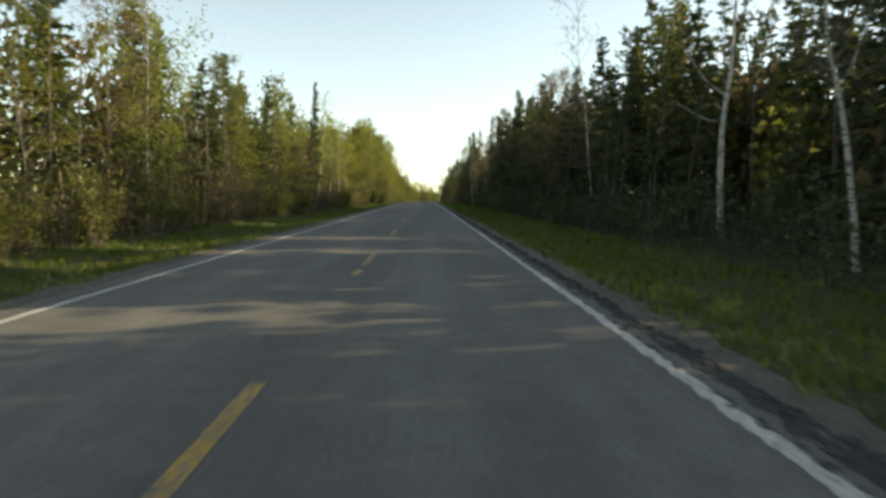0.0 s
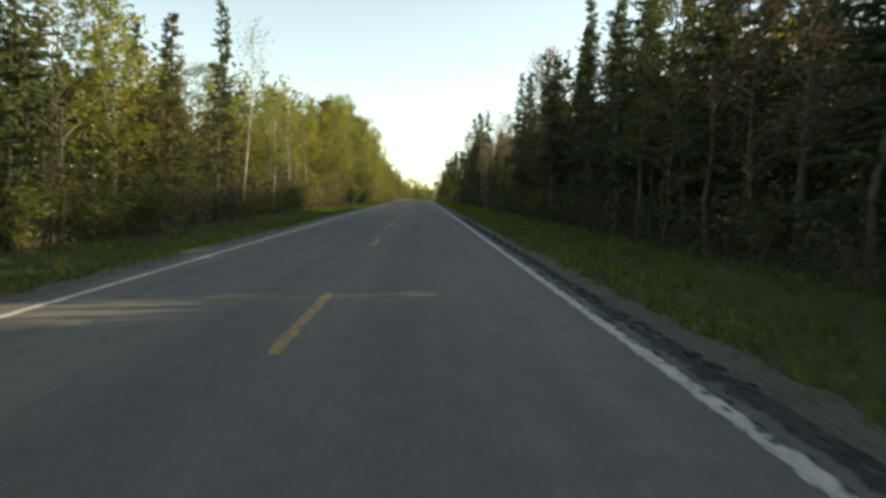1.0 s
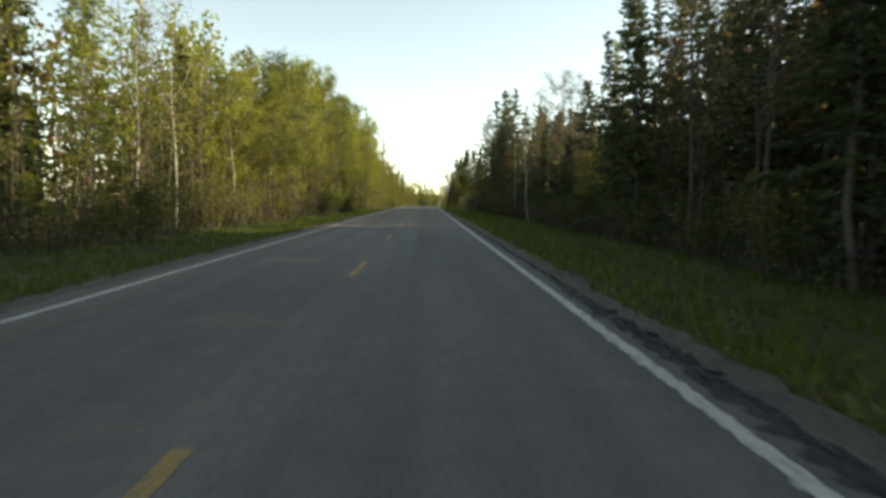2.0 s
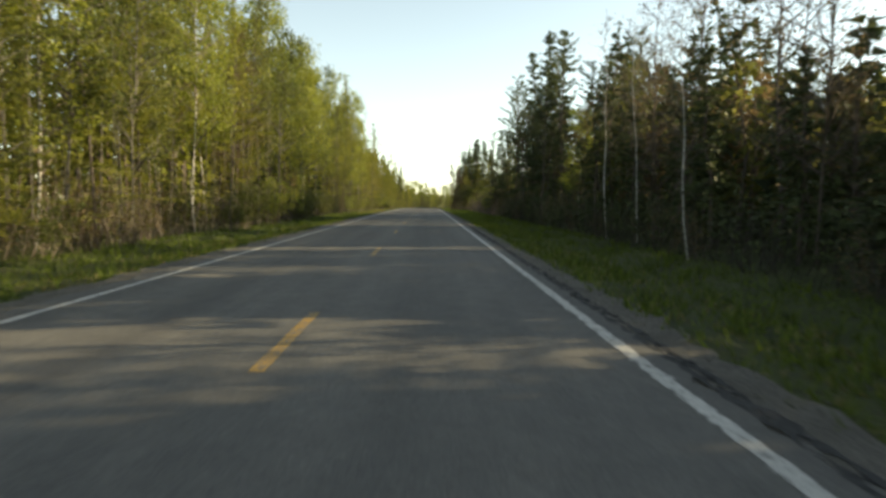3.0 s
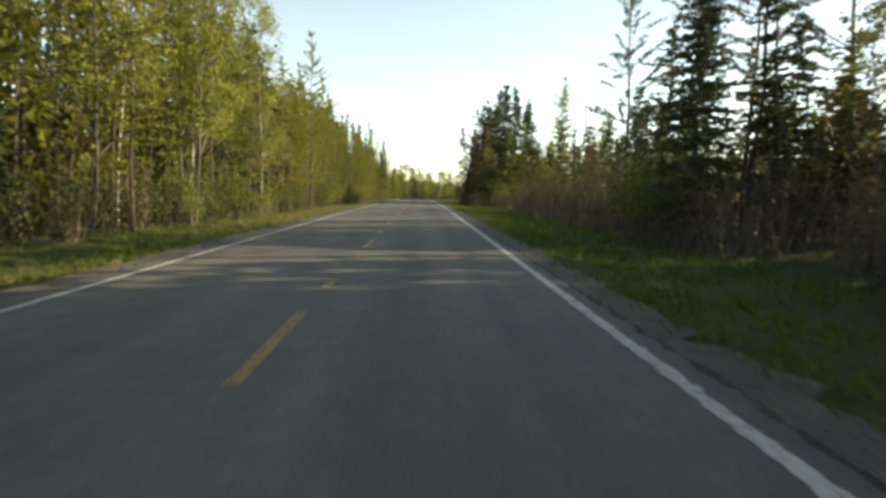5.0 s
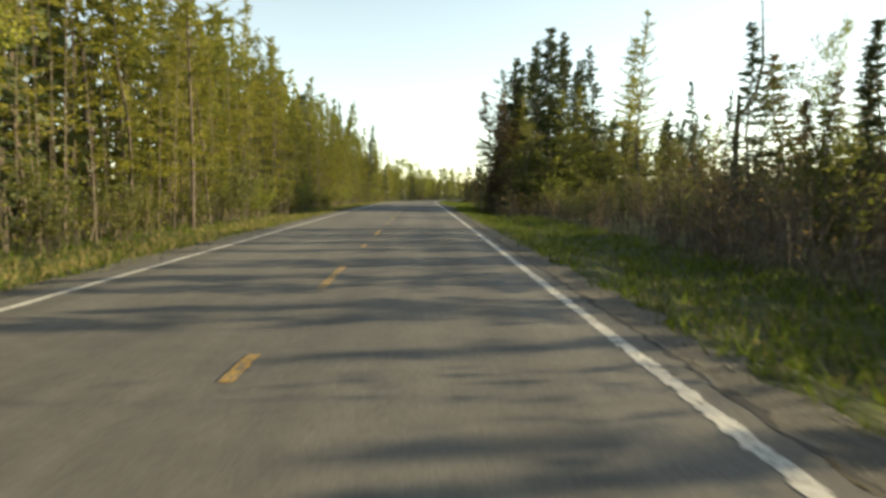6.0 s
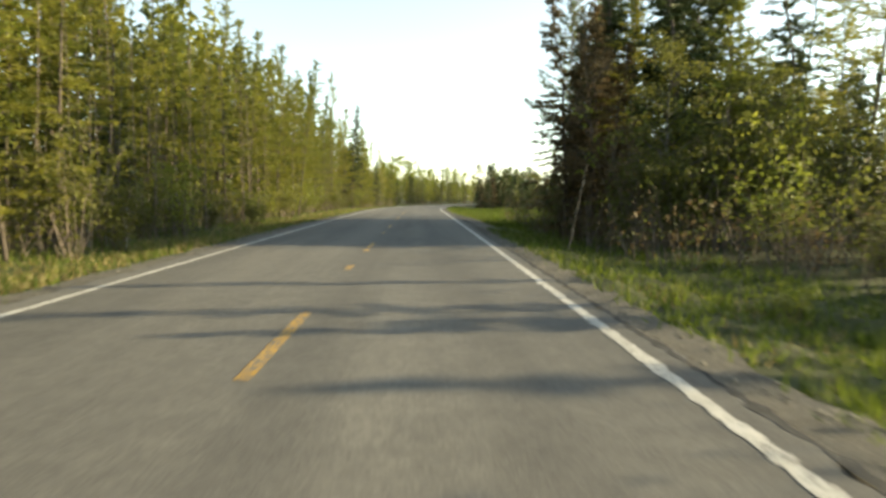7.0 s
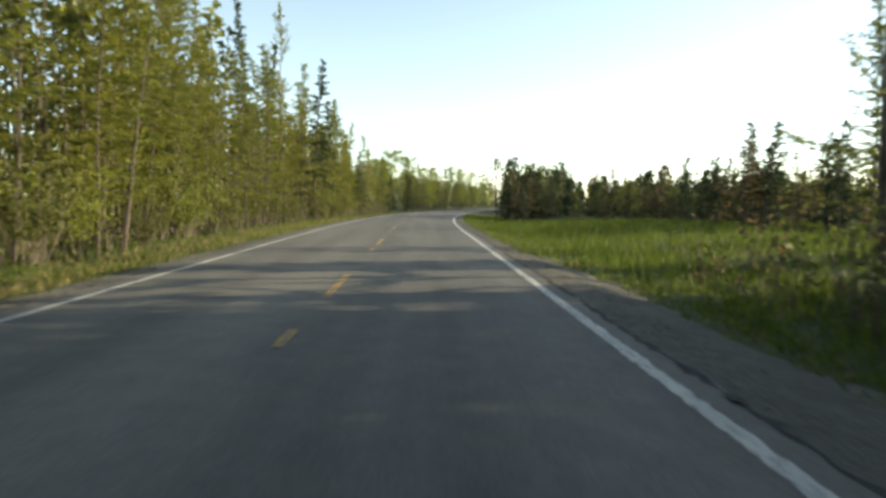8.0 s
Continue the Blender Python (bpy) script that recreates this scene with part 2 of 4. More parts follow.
def lumps(seed, n, x0, x1, y0, y1, high=1.0, base=-0.02, size=1.0):
    """Broken crusts of asphalt along the crumbling edge: flat angular pieces, too many to count."""
    r = np.random.default_rng(seed)
    g = Geo()
    for x, y, w, h in zip(r.uniform(x0, x1, n), r.uniform(y0, y1, n), size * r.uniform(0.03, 0.11, n), high * r.uniform(0.012, 0.04, n)):
        a = np.sort(r.uniform(0, 2 * np.pi, 5))
        z = float(level(y)) + base
        low = np.stack([x + w * np.cos(a), y + 1.5 * w * np.sin(a), np.full(5, z)], 1)
        top = low * [1, 1, 0] + (np.array([x, y, 0]) - low * [1, 1, 0]) * 0.25 + np.array([0, 0, 1]) * (z + h * r.uniform(0.7, 1.3, 5))[:, None]
        g.add(np.concatenate([low, top, [[x, y, z + h]]]), [(i, (i + 1) % 5, 5 + (i + 1) % 5) for i in range(5)] + [(i, 5 + (i + 1) % 5, 5 + i) for i in range(5)] + [(5 + i, 5 + (i + 1) % 5, 10) for i in range(5)])
    stuff("asphalt_crumbs", g, TAR, "black broken lumps of asphalt along the road's edge", "road edge")


lumps(3, 1100, 3.88, 4.13, -4, 72)
lumps(5, 620, 3.93, 4.12, 72, 132, 0.6, -0.02, 0.6)
lumps(4, 420, 3.65, 3.76, -4, 50, 0.3, 0.004, 0.45)


def worn_patch(x0, x1, y0, y1):
    """Bare gravel beside the asphalt, lying on the slope of the verge, with an uneven outline."""
    r = np.random.default_rng(12)
    ys, fr = np.arange(y0, y1, 0.4), np.linspace(0, 1, 9)
    wide = (x1 - x0) * np.sin(np.pi * (ys - y0) / (y1 - y0)) ** 0.6 * (1 + 0.18 * r.normal(size=len(ys)))
    X = x0 + np.maximum(wide, 0.05)[:, None] * fr
    Z = ditch(X) + level(ys)[:, None] + 0.03 - 0.05 * fr ** 3
    i, j = np.meshgrid(np.arange(len(ys) - 1), np.arange(8), indexing="ij")
    a0 = (i * 9 + j).ravel()
    g = Geo()
    g.add(np.stack([X, np.repeat(ys[:, None], 9, 1), Z], 2).reshape(-1, 3), np.stack([a0, a0 + 1, a0 + 10, a0 + 9], 1))
    structure("gravel_patch", g, GRAVEL, "bare gravel patch beside the asphalt", "shoulder")


worn_patch(4.3, 5.9, 246, 268)


CYCLE, FIRST = 12.19, 5.29
for k in range(-2, 38):
    far = FIRST + CYCLE * k
    for a, b in ([(3.05, 2.15), (1.75, 0)] if k == 19 else [(3.05, 0)]):
        tagged(new("centre_dash", ribbon(-0.072, 0.072, far - a, far - b, 0.1, 0.005, rng, 0.004).mesh("centre_dash", YELLOW)),
               "worn yellow painted dash on the asphalt", "road marking", "dashes of the centre line", "structure")
    off = float(np.interp(k, [1, 2, 3, 12, 15, 19, 21], [-4.4, -3.9, -3.4, 1.45, 4.6, 5.4, 6.7]))
    if 0 <= k <= 3 or k >= 11:
        tagged(new("old_dash", ribbon(-0.072, 0.072, far + off - 0.45, far + off + 0.45, 0.15, 0.009, rng, 0.01).mesh("old_dash", YELLOW)),
               "short worn leftover of an older yellow dash", "road marking", "leftover dashes of the centre line", "structure")


# ---- trees ----
def bent(h, lean, rng, k=7, wob=0.012):
    z = np.linspace(0, 1, k)
    ax, ay = rng.normal(size=2) * lean
    off = np.cumsum(rng.normal(size=(k, 2)) * wob * h, 0)
    off -= off[0]
    return np.stack([ax * h * z + off[:, 0], ay * h * z + off[:, 1], h * z], 1)


def along(pts, s):
    s = np.clip(np.asarray(s), 0, 1) * (len(pts) - 1)
    return np.stack([np.interp(s, np.arange(len(pts)), pts[:, c]) for c in range(3)], -1)


def thing(name, label, category, group):
    return tagged(new(name), label, category, group)


def conifer(seed, kind, fine=2):
    """A 12 m conifer at the origin. kind: spruce, larch, open, pine or dead. fine: 2 has many small needle sprays, for trees that stand at the road; 0 is for far ones."""
    rng = np.random.default_rng(seed)
    h = 12.0
    name, label, needles = {
        "spruce": ("spruce_tree", "dark green narrow spruce with a pointed top, in the forest edge", SPRUCE),
        "larch": ("tamarack_tree", "yellow-green feathery tamarack with level branches, in the forest edge", LARCH),
        "open": ("tamarack_tree", "tall open tamarack with long upswept sparsely needled branches", LARCH),
        "pine": ("pine_tree", "tall dark pine with open branches and bare lower trunk", PINE),
        "rusty": ("spruce_tree", "rust-brown ailing spruce with level boughs, in the forest edge", RUSSET),
        "dead": ("dead_tree", "bare grey dead conifer with short broken branches", TWIGS)}[kind]
    if kind == "rusty":
        kind = "spruce"
    root = thing(name, label, "tree", "trees of the forest edge")
    pts = bent(h, 0.012, rng)
    t, c = Geo(), Geo()
    r0 = {"spruce": 0.11, "larch": 0.06, "open": 0.08, "pine": 0.10, "dead": 0.08}[kind]
    t.tube(pts, r0 * (1 - np.linspace(0, 0.93, len(pts))), 7)
    low = {"spruce": 0.05, "larch": 0.05 + 0.05 * (seed % 3), "open": 0.12, "pine": 0.3, "dead": 0.2}[kind]
    wide = {"spruce": 1.75, "larch": 2.1, "open": 2.9, "pine": 2.0, "dead": 1.0}[kind]
    n = {"spruce": 125, "larch": 96, "open": 74, "pine": 70, "dead": 45}[kind]
    n = n if fine else int(0.5 * n)
    many, size = ((0.44, 1.8), (0.72, 1.16), (1.95 if kind == "larch" else 1.65, 0.70 if kind == "larch" else 0.76))[fine]
    s = low + (1 - low) * np.sort(rng.random(n) ** (0.72 if kind in ("spruce", "larch") else 0.85))
    for q in s:
        u = (q - low) / (1 - low)
        shape = (1 - u) ** {"pine": 0.5, "spruce": 0.85, "larch": 0.82}.get(kind, 1.0) * min(1, 0.45 + 4 * u)
        ln = wide * (0.10 + shape) * rng.uniform(0.5, 1.2)
        az = rng.uniform(0, 2 * np.pi)
        p = along(pts, q)
        rise = {"spruce": -0.25 + 0.7 * u, "larch": -0.06 + 0.35 * u, "open": -0.05 + 0.5 * u, "pine": 0.1 + 0.4 * u, "dead": 0.1}[kind] + rng.normal() * 0.12
        out = np.array([math.cos(az), math.sin(az), rise])
        k = np.linspace(0, 1, {"dead": 3, "open": 4, "pine": 3}.get(kind, 2))[:, None]
        droop = {"spruce": -0.12, "larch": 0.02, "open": 0.22, "pine": 0.14, "dead": -0.1}[kind] * ln
        line = p + out * ln * k + np.array([0, 0, 1]) * droop * k ** 2
        if kind in ("spruce", "larch"):
            t.leaves(p[None], unit(line[-1:] - p), 0.03, np.linalg.norm(line[-1] - p), rng, True)
        else:
            t.tube(line, 0.016 * (1 - 0.8 * k[:, 0]) * (0.5 + shape), 3)
        if kind == "dead":
            continue
        m = max(5, int({"spruce": 26, "larch": 33, "open": 74, "pine": 34}[kind] * (0.35 + ln / wide) * many))
        at = rng.random(m) ** 0.75
        if kind == "pine":
            at = 0.4 + 0.6 * at
        base = along(line, at) + rng.normal(size=(m, 3)) * 0.04
        # sprays fork to both sides of the branch and lie nearly level, shorter towards its tip
        flat = np.array([-math.sin(az), math.cos(az), 0.0])
        fork = rng.choice([-1.0, 1.0], m)[:, None] * rng.uniform(0.1, 1.1, m)[:, None]
        loose = {"spruce": (0.35, 0.35, 0.22), "larch": (0.4, 0.4, 0.26), "open": (0.5, 0.5, 0.35), "pine": (0.7, 0.7, 0.7)}[kind]
        lift = {"spruce": -0.22, "larch": -0.02, "open": 0.1, "pine": 0.3}[kind]
        dirs = unit(unit(out) * 0.75 + flat * fork + rng.normal(size=(m, 3)) * loose + np.array([0, 0, lift]))
        wid = rng.uniform(0.08, 0.14, m) * {"spruce": 1.15, "larch": 0.62, "open": 0.55, "pine": 0.7}[kind] * size
        leng = rng.uniform(0.26, 0.56, m) * {"spruce": 1.0, "larch": 0.9, "open": 0.55, "pine": 0.65}[kind] * (0.4 + 0.6 * ln / wide) * (1.15 - 0.5 * at) * size
        c.leaves(base, dirs, wid, leng, rng, True)
    part("trunk", t, BARK if kind != "dead" else TWIGS, root)
    if kind != "dead":
        top = along(pts, np.linspace(0.80, 1.0, 90))
        c.leaves(top, unit(rng.normal(size=(90, 3)) * [0.9, 0.9, 0.4] + [0, 0, 0.45]), 0.06, np.linspace(0.40, 0.12, 90), rng, True)
        part("crown", c, needles, root)
    return root


def broadleaf(seed, kind, full=1.0, stem=0.11, fine=True):
    """A 12 m birch or aspen at the origin: a trunk with limbs, and a crown of small leaves."""
    rng = np.random.default_rng(seed)
    h = 12.0
    name, label, bark, leaf = {
        "birch": ("birch_tree", "white-barked birch with fresh yellow-green leaves", BIRCH, FRESH),
        "aspen": ("aspen_tree", "slender grey aspen with thin fresh yellow-green leaves", GREYBARK, FRESH),
        "bare": ("bare_birch", "white-barked birch, nearly leafless in spring", BIRCH, RUSSET),
        "russet": ("maple_tree", "thin dark tree with reddish-brown spring buds", BARK, RUSSET),
        "olive": ("alder_tree", "grey-stemmed alder with olive green leaves", GREYBARK, OLIVE)}[kind]
    root = thing(name, label, "tree", "trees of the forest edge")
    pts = bent(h, 0.03, rng, 8, 0.012) if kind == "bare" else bent(h, 0.018, rng, 8, 0.007)
    t, b, c = Geo(), Geo(), Geo()
    branches = []
    t.tube(pts, stem * (1 - np.linspace(0, 0.9, len(pts))), 7)
    low = rng.uniform(0.16, 0.30)
    many, size = (1.7, 0.78) if fine else (0.6, 1.25)
    sparse = kind == "bare"
    n = 22 if sparse else 34
    for q in low + (0.96 - low) * (np.arange(n) + rng.random(n)) / n:
        u = (q - low) / (1 - low)
        ln = (0.4 + 2.4 * math.sin(math.pi * (0.28 + 0.70 * u)) ** 0.9) * rng.uniform(0.6, 1.15)
        az = rng.uniform(0, 2 * np.pi)
        p = along(pts, q)
        k = np.linspace(0, 1, 4)[:, None]
        out = np.array([math.cos(az) * 0.75, math.sin(az) * 0.75, 1.05 if sparse else 0.8]) * (rng.uniform(0.35, 1.1) if sparse else 1.0)
        line = p + out * ln * k + rng.normal(size=(4, 3)) * 0.06 * ln * k + np.array([0, 0, -0.35]) * ln * k ** 2
        limb = Geo() if bark is BIRCH else b
        if bark is BIRCH:
            branches.append(limb)
        limb.tube(line, ((0.020 if sparse else 0.035) * (1 - 0.85 * k[:, 0])) * (1.1 - 0.7 * u), 4)
        few = kind in ("bare", "russet")
        for s in rng.uniform(0.3, 1.0, 11 if few else 4):
            p2 = along(line, s)
            d2 = unit(rng.normal(size=3) + out * 0.6)
            l2 = ln * rng.uniform(0.25, 0.5)
            twig = p2 + d2 * l2 * np.linspace(0, 1, 2)[:, None]
            b.leaves(p2[None], d2[None], 0.022, l2, rng, True)
            m = int({"birch": 21, "aspen": 21, "bare": 1, "russet": 6, "olive": 17}[kind] * full * many)
            if m:
                base = along(twig, rng.random(m)) + rng.normal(size=(m, 3)) * 0.20
                c.leaves(base, unit(rng.normal(size=(m, 3)) + [0, 0, -0.3]), rng.uniform(0.09, 0.16, m) * (0.6 if few else size), rng.uniform(0.11, 0.2, m) * (0.6 if few else size), rng, True)
    stem_ob = part("trunk", t, bark, root)
    for g in branches:
        part("branch", g, TWIGS, stem_ob)
    if branches:
        tagged(part("twig_mass", b, TWIGS, root), kind="stuff")
    else:
        part("branchwork", b, bark, root)
    part("crown", c, leaf, root)
    return root


def shrub(seed, kind):
    """A 3 m bush of many thin stems at the origin."""
    rng = np.random.default_rng(seed)
    name, label, leaf, m = {
        "green": ("willow_shrub", "leafy olive-green willow shrub at the forest's edge", OLIVE, 12),
        "fresh": ("willow_shrub", "bright yellow-green young willow shrub at the forest's edge", FRESH, 12),
        "brown": ("alder_shrub", "brown bare-twigged alder shrub with few buds", RUSSET, 3)}[kind]
    root = thing(name, label, "shrub", "shrubs of the forest edge")
    t, c = Geo(), Geo()
    for _ in range(16):
        az, tilt = rng.uniform(0, 2 * np.pi), rng.uniform(0.05, 0.5)
        h = rng.uniform(1.6, 3.1)
        p0 = np.array([math.cos(az), math.sin(az), 0]) * rng.uniform(0, 0.35)
        k = np.linspace(0, 1, 5)[:, None]
        line = p0 + np.array([math.cos(az) * tilt, math.sin(az) * tilt, 1]) * h * k + rng.normal(size=(5, 3)) * 0.09 * k
        t.tube(line, 0.018 * (1 - 0.8 * k[:, 0]), 3)
        for s in rng.uniform(0.2, 1, 5):
            p2 = along(line, s)
            twig = p2 + unit(rng.normal(size=3) + [0, 0, 0.7]) * rng.uniform(0.3, 0.7) * np.linspace(0, 1, 2)[:, None]
            t.leaves(twig[:1], unit(twig[1:] - twig[:1]), 0.016, np.linalg.norm(twig[1] - twig[0]), rng, True)
            base = along(twig, rng.random(m)) + rng.normal(size=(m, 3)) * 0.13
            c.leaves(base, unit(rng.normal(size=(m, 3))), rng.uniform(0.06, 0.12, m), rng.uniform(0.09, 0.17, m), rng, True)
    part("twig_frame", t, TWIGS, root)
    part("foliage", c, leaf, root)
    return root


PROTOS = {}
for kind, n in (("spruce", 4), ("larch", 4), ("pine", 3), ("dead", 2), ("open", 2), ("rusty", 2)):
    PROTOS[kind] = [conifer(100 + 10 * s + len(kind), kind) for s in range(n)]
for kind, n in (("birch", 4), ("aspen", 4), ("bare", 3), ("russet", 2), ("olive", 2)):
    PROTOS[kind] = [broadleaf(300 + 10 * s + len(kind), kind, 1.0, 0.055 if kind == "bare" else 0.052) for s in range(n)]
# plainer trees of the same kinds for the rows behind
BEHIND = {kind: [conifer(700 + 10 * s + len(kind), kind, 1) for s in range(n)] for kind, n in (("spruce", 4), ("larch", 3), ("pine", 2))}
FAR = {kind: [conifer(900 + 10 * s + len(kind), kind, 0) for s in range(n)] for kind, n in (("spruce", 4), ("larch", 2), ("pine", 2), ("rusty", 1))}
BEHIND.update({kind: [broadleaf(800 + 10 * s + len(kind), kind, 1.0, 0.052, False) for s in range(2)] for kind in ("aspen", "olive", "russet")})
FAR["olive"] = BEHIND["olive"]
for kind, n in (("green", 3), ("fresh", 2), ("brown", 3)):
    PROTOS[kind] = [shrub(500 + 10 * s + len(kind), kind) for s in range(n)]
PROTOS["young_birch"] = [broadleaf(340 + 7 * s, "birch", 1.7, 0.07) for s in range(2)]
USUAL = {"larch": 0.9, "spruce": 0.94, "russet": 0.92, "olive": 0.94, "birch": 1.05, "pine": 0.95}
TALL = {"green": 3.0, "fresh": 3.0, "brown": 3.0}
USED = set()


def plant(kind, x, y, h, rng, which=None, slim=1.0):
    """Set a tree or shrub of that height on the ground."""
    back = abs(x - float(centre(y))) > (11.6 if y < 330 and which is None else 60)
    protos = BEHIND.get(kind, PROTOS[kind]) if back or (y > 330 and which is None) else PROTOS[kind]
    ob = protos[rng.integers(len(protos)) if which is None else which]
    s = h / TALL.get(kind, 12.0)
    wide = s ** 0.6 * slim * rng.uniform(0.88, 1.12)
    z = float(ditch(x - float(centre(y))) + level(y)) - 0.05
    m = pose(x, y, z, rng.normal() * 1.2, rng.normal() * 1.2, rng.uniform(0, 360)) @ Matrix.Diagonal((wide, wide, s, 1))
    if ob in USED:
        return copy_thing(ob, m @ Matrix.Diagonal([1 / v for v in ob.scale] + [1]))
    USED.add(ob)
    ob.matrix_basis = m
    return ob


# heights of the forest's skyline along the road
TOP_LEFT = ([0, 38, 50, 60, 75, 86, 95, 104, 115, 128, 136, 150, 172, 184, 196, 206, 215, 232, 241, 250, 258, 268, 278, 290, 302, 312, 325, 340, 380, 440],
            [13.5, 12, 13, 12, 12.5, 13.5, 14, 14, 15.5, 17, 17.5, 18.5, 19.5, 20, 18, 16.5, 16, 16, 16.5, 15.5, 15.5, 17, 15.5, 15, 15, 14.5, 12.5, 11, 10, 10])
TOP_RIGHT = ([0, 40, 55, 62, 80, 95, 101, 106, 112, 118, 126, 132, 140, 150, 167, 170, 174, 177, 184, 187, 192, 203, 207, 215],
             [14, 12.5, 13, 14, 15, 15, 15, 10, 8.5, 9, 10, 13, 15, 15, 14.5, 6, 5, 12.5, 13, 9, 9.5, 8, 6, 5])


# trees that stand free before the others
FREE = [(13.8, 27.4), (11.3, 14.8), (-11.6, 31), (9.6, 114), (10.2, 125.5), (10.7, 122.4), (12.8, 142.6), (11.9, 139.5), (11.1, 136), (-13.9, 162.6), (-12.6, 168.6), (-13.2, 177.8), (-12.25, 82.6), (-12.4, 94), (-11.4, 96.5), (-11.9, 77.2), (-8.8, 217.3), (-10.4, 303)]


# open lanes through the wood on the right, along which the low sun reaches the road
LANES = [(8.15, 8.2, 4.2), (18.0, 18.05, 4.2), (23.7, 23.75, 4.4), (40.8, 40.82, 5.0), (99.4, 99.4, 4.6), (102.0, 102.0, 4.6), (108.4, 108.4, 5.2), (134.7, 136.3, 2.6), (139.4, 141.8, 4.5), (145.1, 145.4, 3.2), (248.9, 249.0, 4.0), (260.2, 261.6, 2.5), (265.5, 275, 2.2)]


def under_sun(x, y, h, wide=0.9):
    """The height that a tree may have there: lower in the sun's lanes."""
    s = y - 0.158 * x  # where the sun's ray through that place meets the road
    return min([h] + [low for a, b, low in LANES if x > 5 and a - wide < s < b + wide])


def shape_of(ob):
    """Points and triangles of a one-material mesh object."""
    v = np.empty(3 * len(ob.data.vertices))
    ob.data.vertices.foreach_get("co", v)
    ob.data.calc_loop_triangles()
    f = np.empty(3 * len(ob.data.loop_triangles), int)
    ob.data.loop_triangles.foreach_get("vertices", f)
    return v.reshape(-1, 3), f.reshape(-1, 3), ob.data.materials[0]


def young_wood(spots, label):
    """Many trees that stand too close and too far off to be told apart, joined in one mesh for each material."""
    rng = np.random.default_rng(len(spots))
    made = {}
    for kind, x, y, h in spots:
        k, turn = h / 12.0, rng.uniform(0, 2 * np.pi)
        wide = k ** 0.6 * rng.uniform(0.85, 1.2)
        z = float(ditch(x - float(centre(y))) + level(y)) - 0.05
        for ob in FAR[kind][rng.integers(len(FAR[kind]))].children:
            v, f, mat = shape_of(ob)
            c, s = math.cos(turn) * wide, math.sin(turn) * wide
            made.setdefault(mat, Geo()).add(np.stack([x + c * v[:, 0] - s * v[:, 1], y + s * v[:, 0] + c * v[:, 1], z + k * v[:, 2]], 1), f)
    for mat, g in made.items():
        stuff("young_wood", g, mat, label, "woods")


def edge(side, y0, y1, near, far, gap, kinds, tops, part_of=(0.72, 1.0), bush=1.0, joined=""):
    """A stretch of forest edge: trees at random places between two distances from the road's middle."""
    spots = []
    rng = np.random.default_rng(int(100 * y0 + 10 * near) + (7 if side < 0 else 0))
    names, weights = [k for k, _ in kinds], np.array([w for _, w in kinds], float)
    y = y0
    while y < y1:
        x = side * rng.uniform(near, far)
        kind = str(rng.choice(names, p=weights / weights.sum()))
        h = float(np.interp(y, *tops)) * USUAL.get(kind, 1.0) * rng.uniform(*part_of) if kind not in TALL else rng.uniform(1.8, 4.0) * bush
        if not any(x * fx > 0 and abs(x) < abs(fx) + 0.6 and -4.5 < y - fy < 1.5 and h > 2.5 for fx, fy in FREE):
            at = (x + float(centre(y)), y, under_sun(x + float(centre(y)), y, h))
            if joined:
                spots.append((kind, *at))
            else:
                plant(kind, *at, rng)
        y += gap * rng.uniform(0.5, 1.5)
    if joined:
        young_wood(spots, joined)


rng = np.random.default_rng(21)
# left of the road: mixed wood, then aspens, then tamaracks
edge(-1, 6, 62, 11.0, 15, 1.3, [("spruce", 3.4), ("larch", 4), ("birch", 0.5), ("russet", 3.6), ("olive", 2), ("dead", 0.5)], TOP_LEFT)
edge(-1, 62, 108, 11.0, 15, 1.4, [("spruce", 2.4), ("birch", 0.7), ("aspen", 1), ("olive", 1.8), ("russet", 3.6), ("rusty", 0.7), ("larch", 4)], TOP_LEFT)
edge(-1, 108, 142, 9.6, 14, 1.1, [("larch", 7), ("olive", 1.6), ("aspen", 0.9), ("birch", 0.3), ("russet", 0.8), ("pine", 0.4)], TOP_LEFT)
edge(-1, 142, 190, 9.4, 14, 1.2, [("aspen", 4), ("birch", 1.2), ("larch", 2), ("olive", 2)], TOP_LEFT)
edge(-1, 190, 255, 8.8, 13.5, 1.3, [("larch", 7), ("olive", 1.5), ("spruce", 1), ("birch", 0.6)], TOP_LEFT)
edge(-1, 255, 345, 8.3, 12.5, 1.35, [("larch", 8), ("spruce", 0.9)], TOP_LEFT, (0.68, 1.0))
edge(-1, 345, 440, 9.5, 14, 1.6, [("larch", 1.0), ("spruce", 2), ("olive", 3), ("aspen", 1.5)], TOP_LEFT, (0.55, 0.8))
edge(-1, 6, 110, 9.3, 11.2, 1.9, [("green", 4), ("brown", 4), ("fresh", 1)], TOP_LEFT)
edge(-1, 110, 200, 9.0, 10.6, 3.0, [("green", 4), ("brown", 2), ("fresh", 2)], TOP_LEFT)
edge(-1, 200, 330, 8.2, 9.6, 4.0, [("green", 4), ("fresh", 2)], TOP_LEFT)
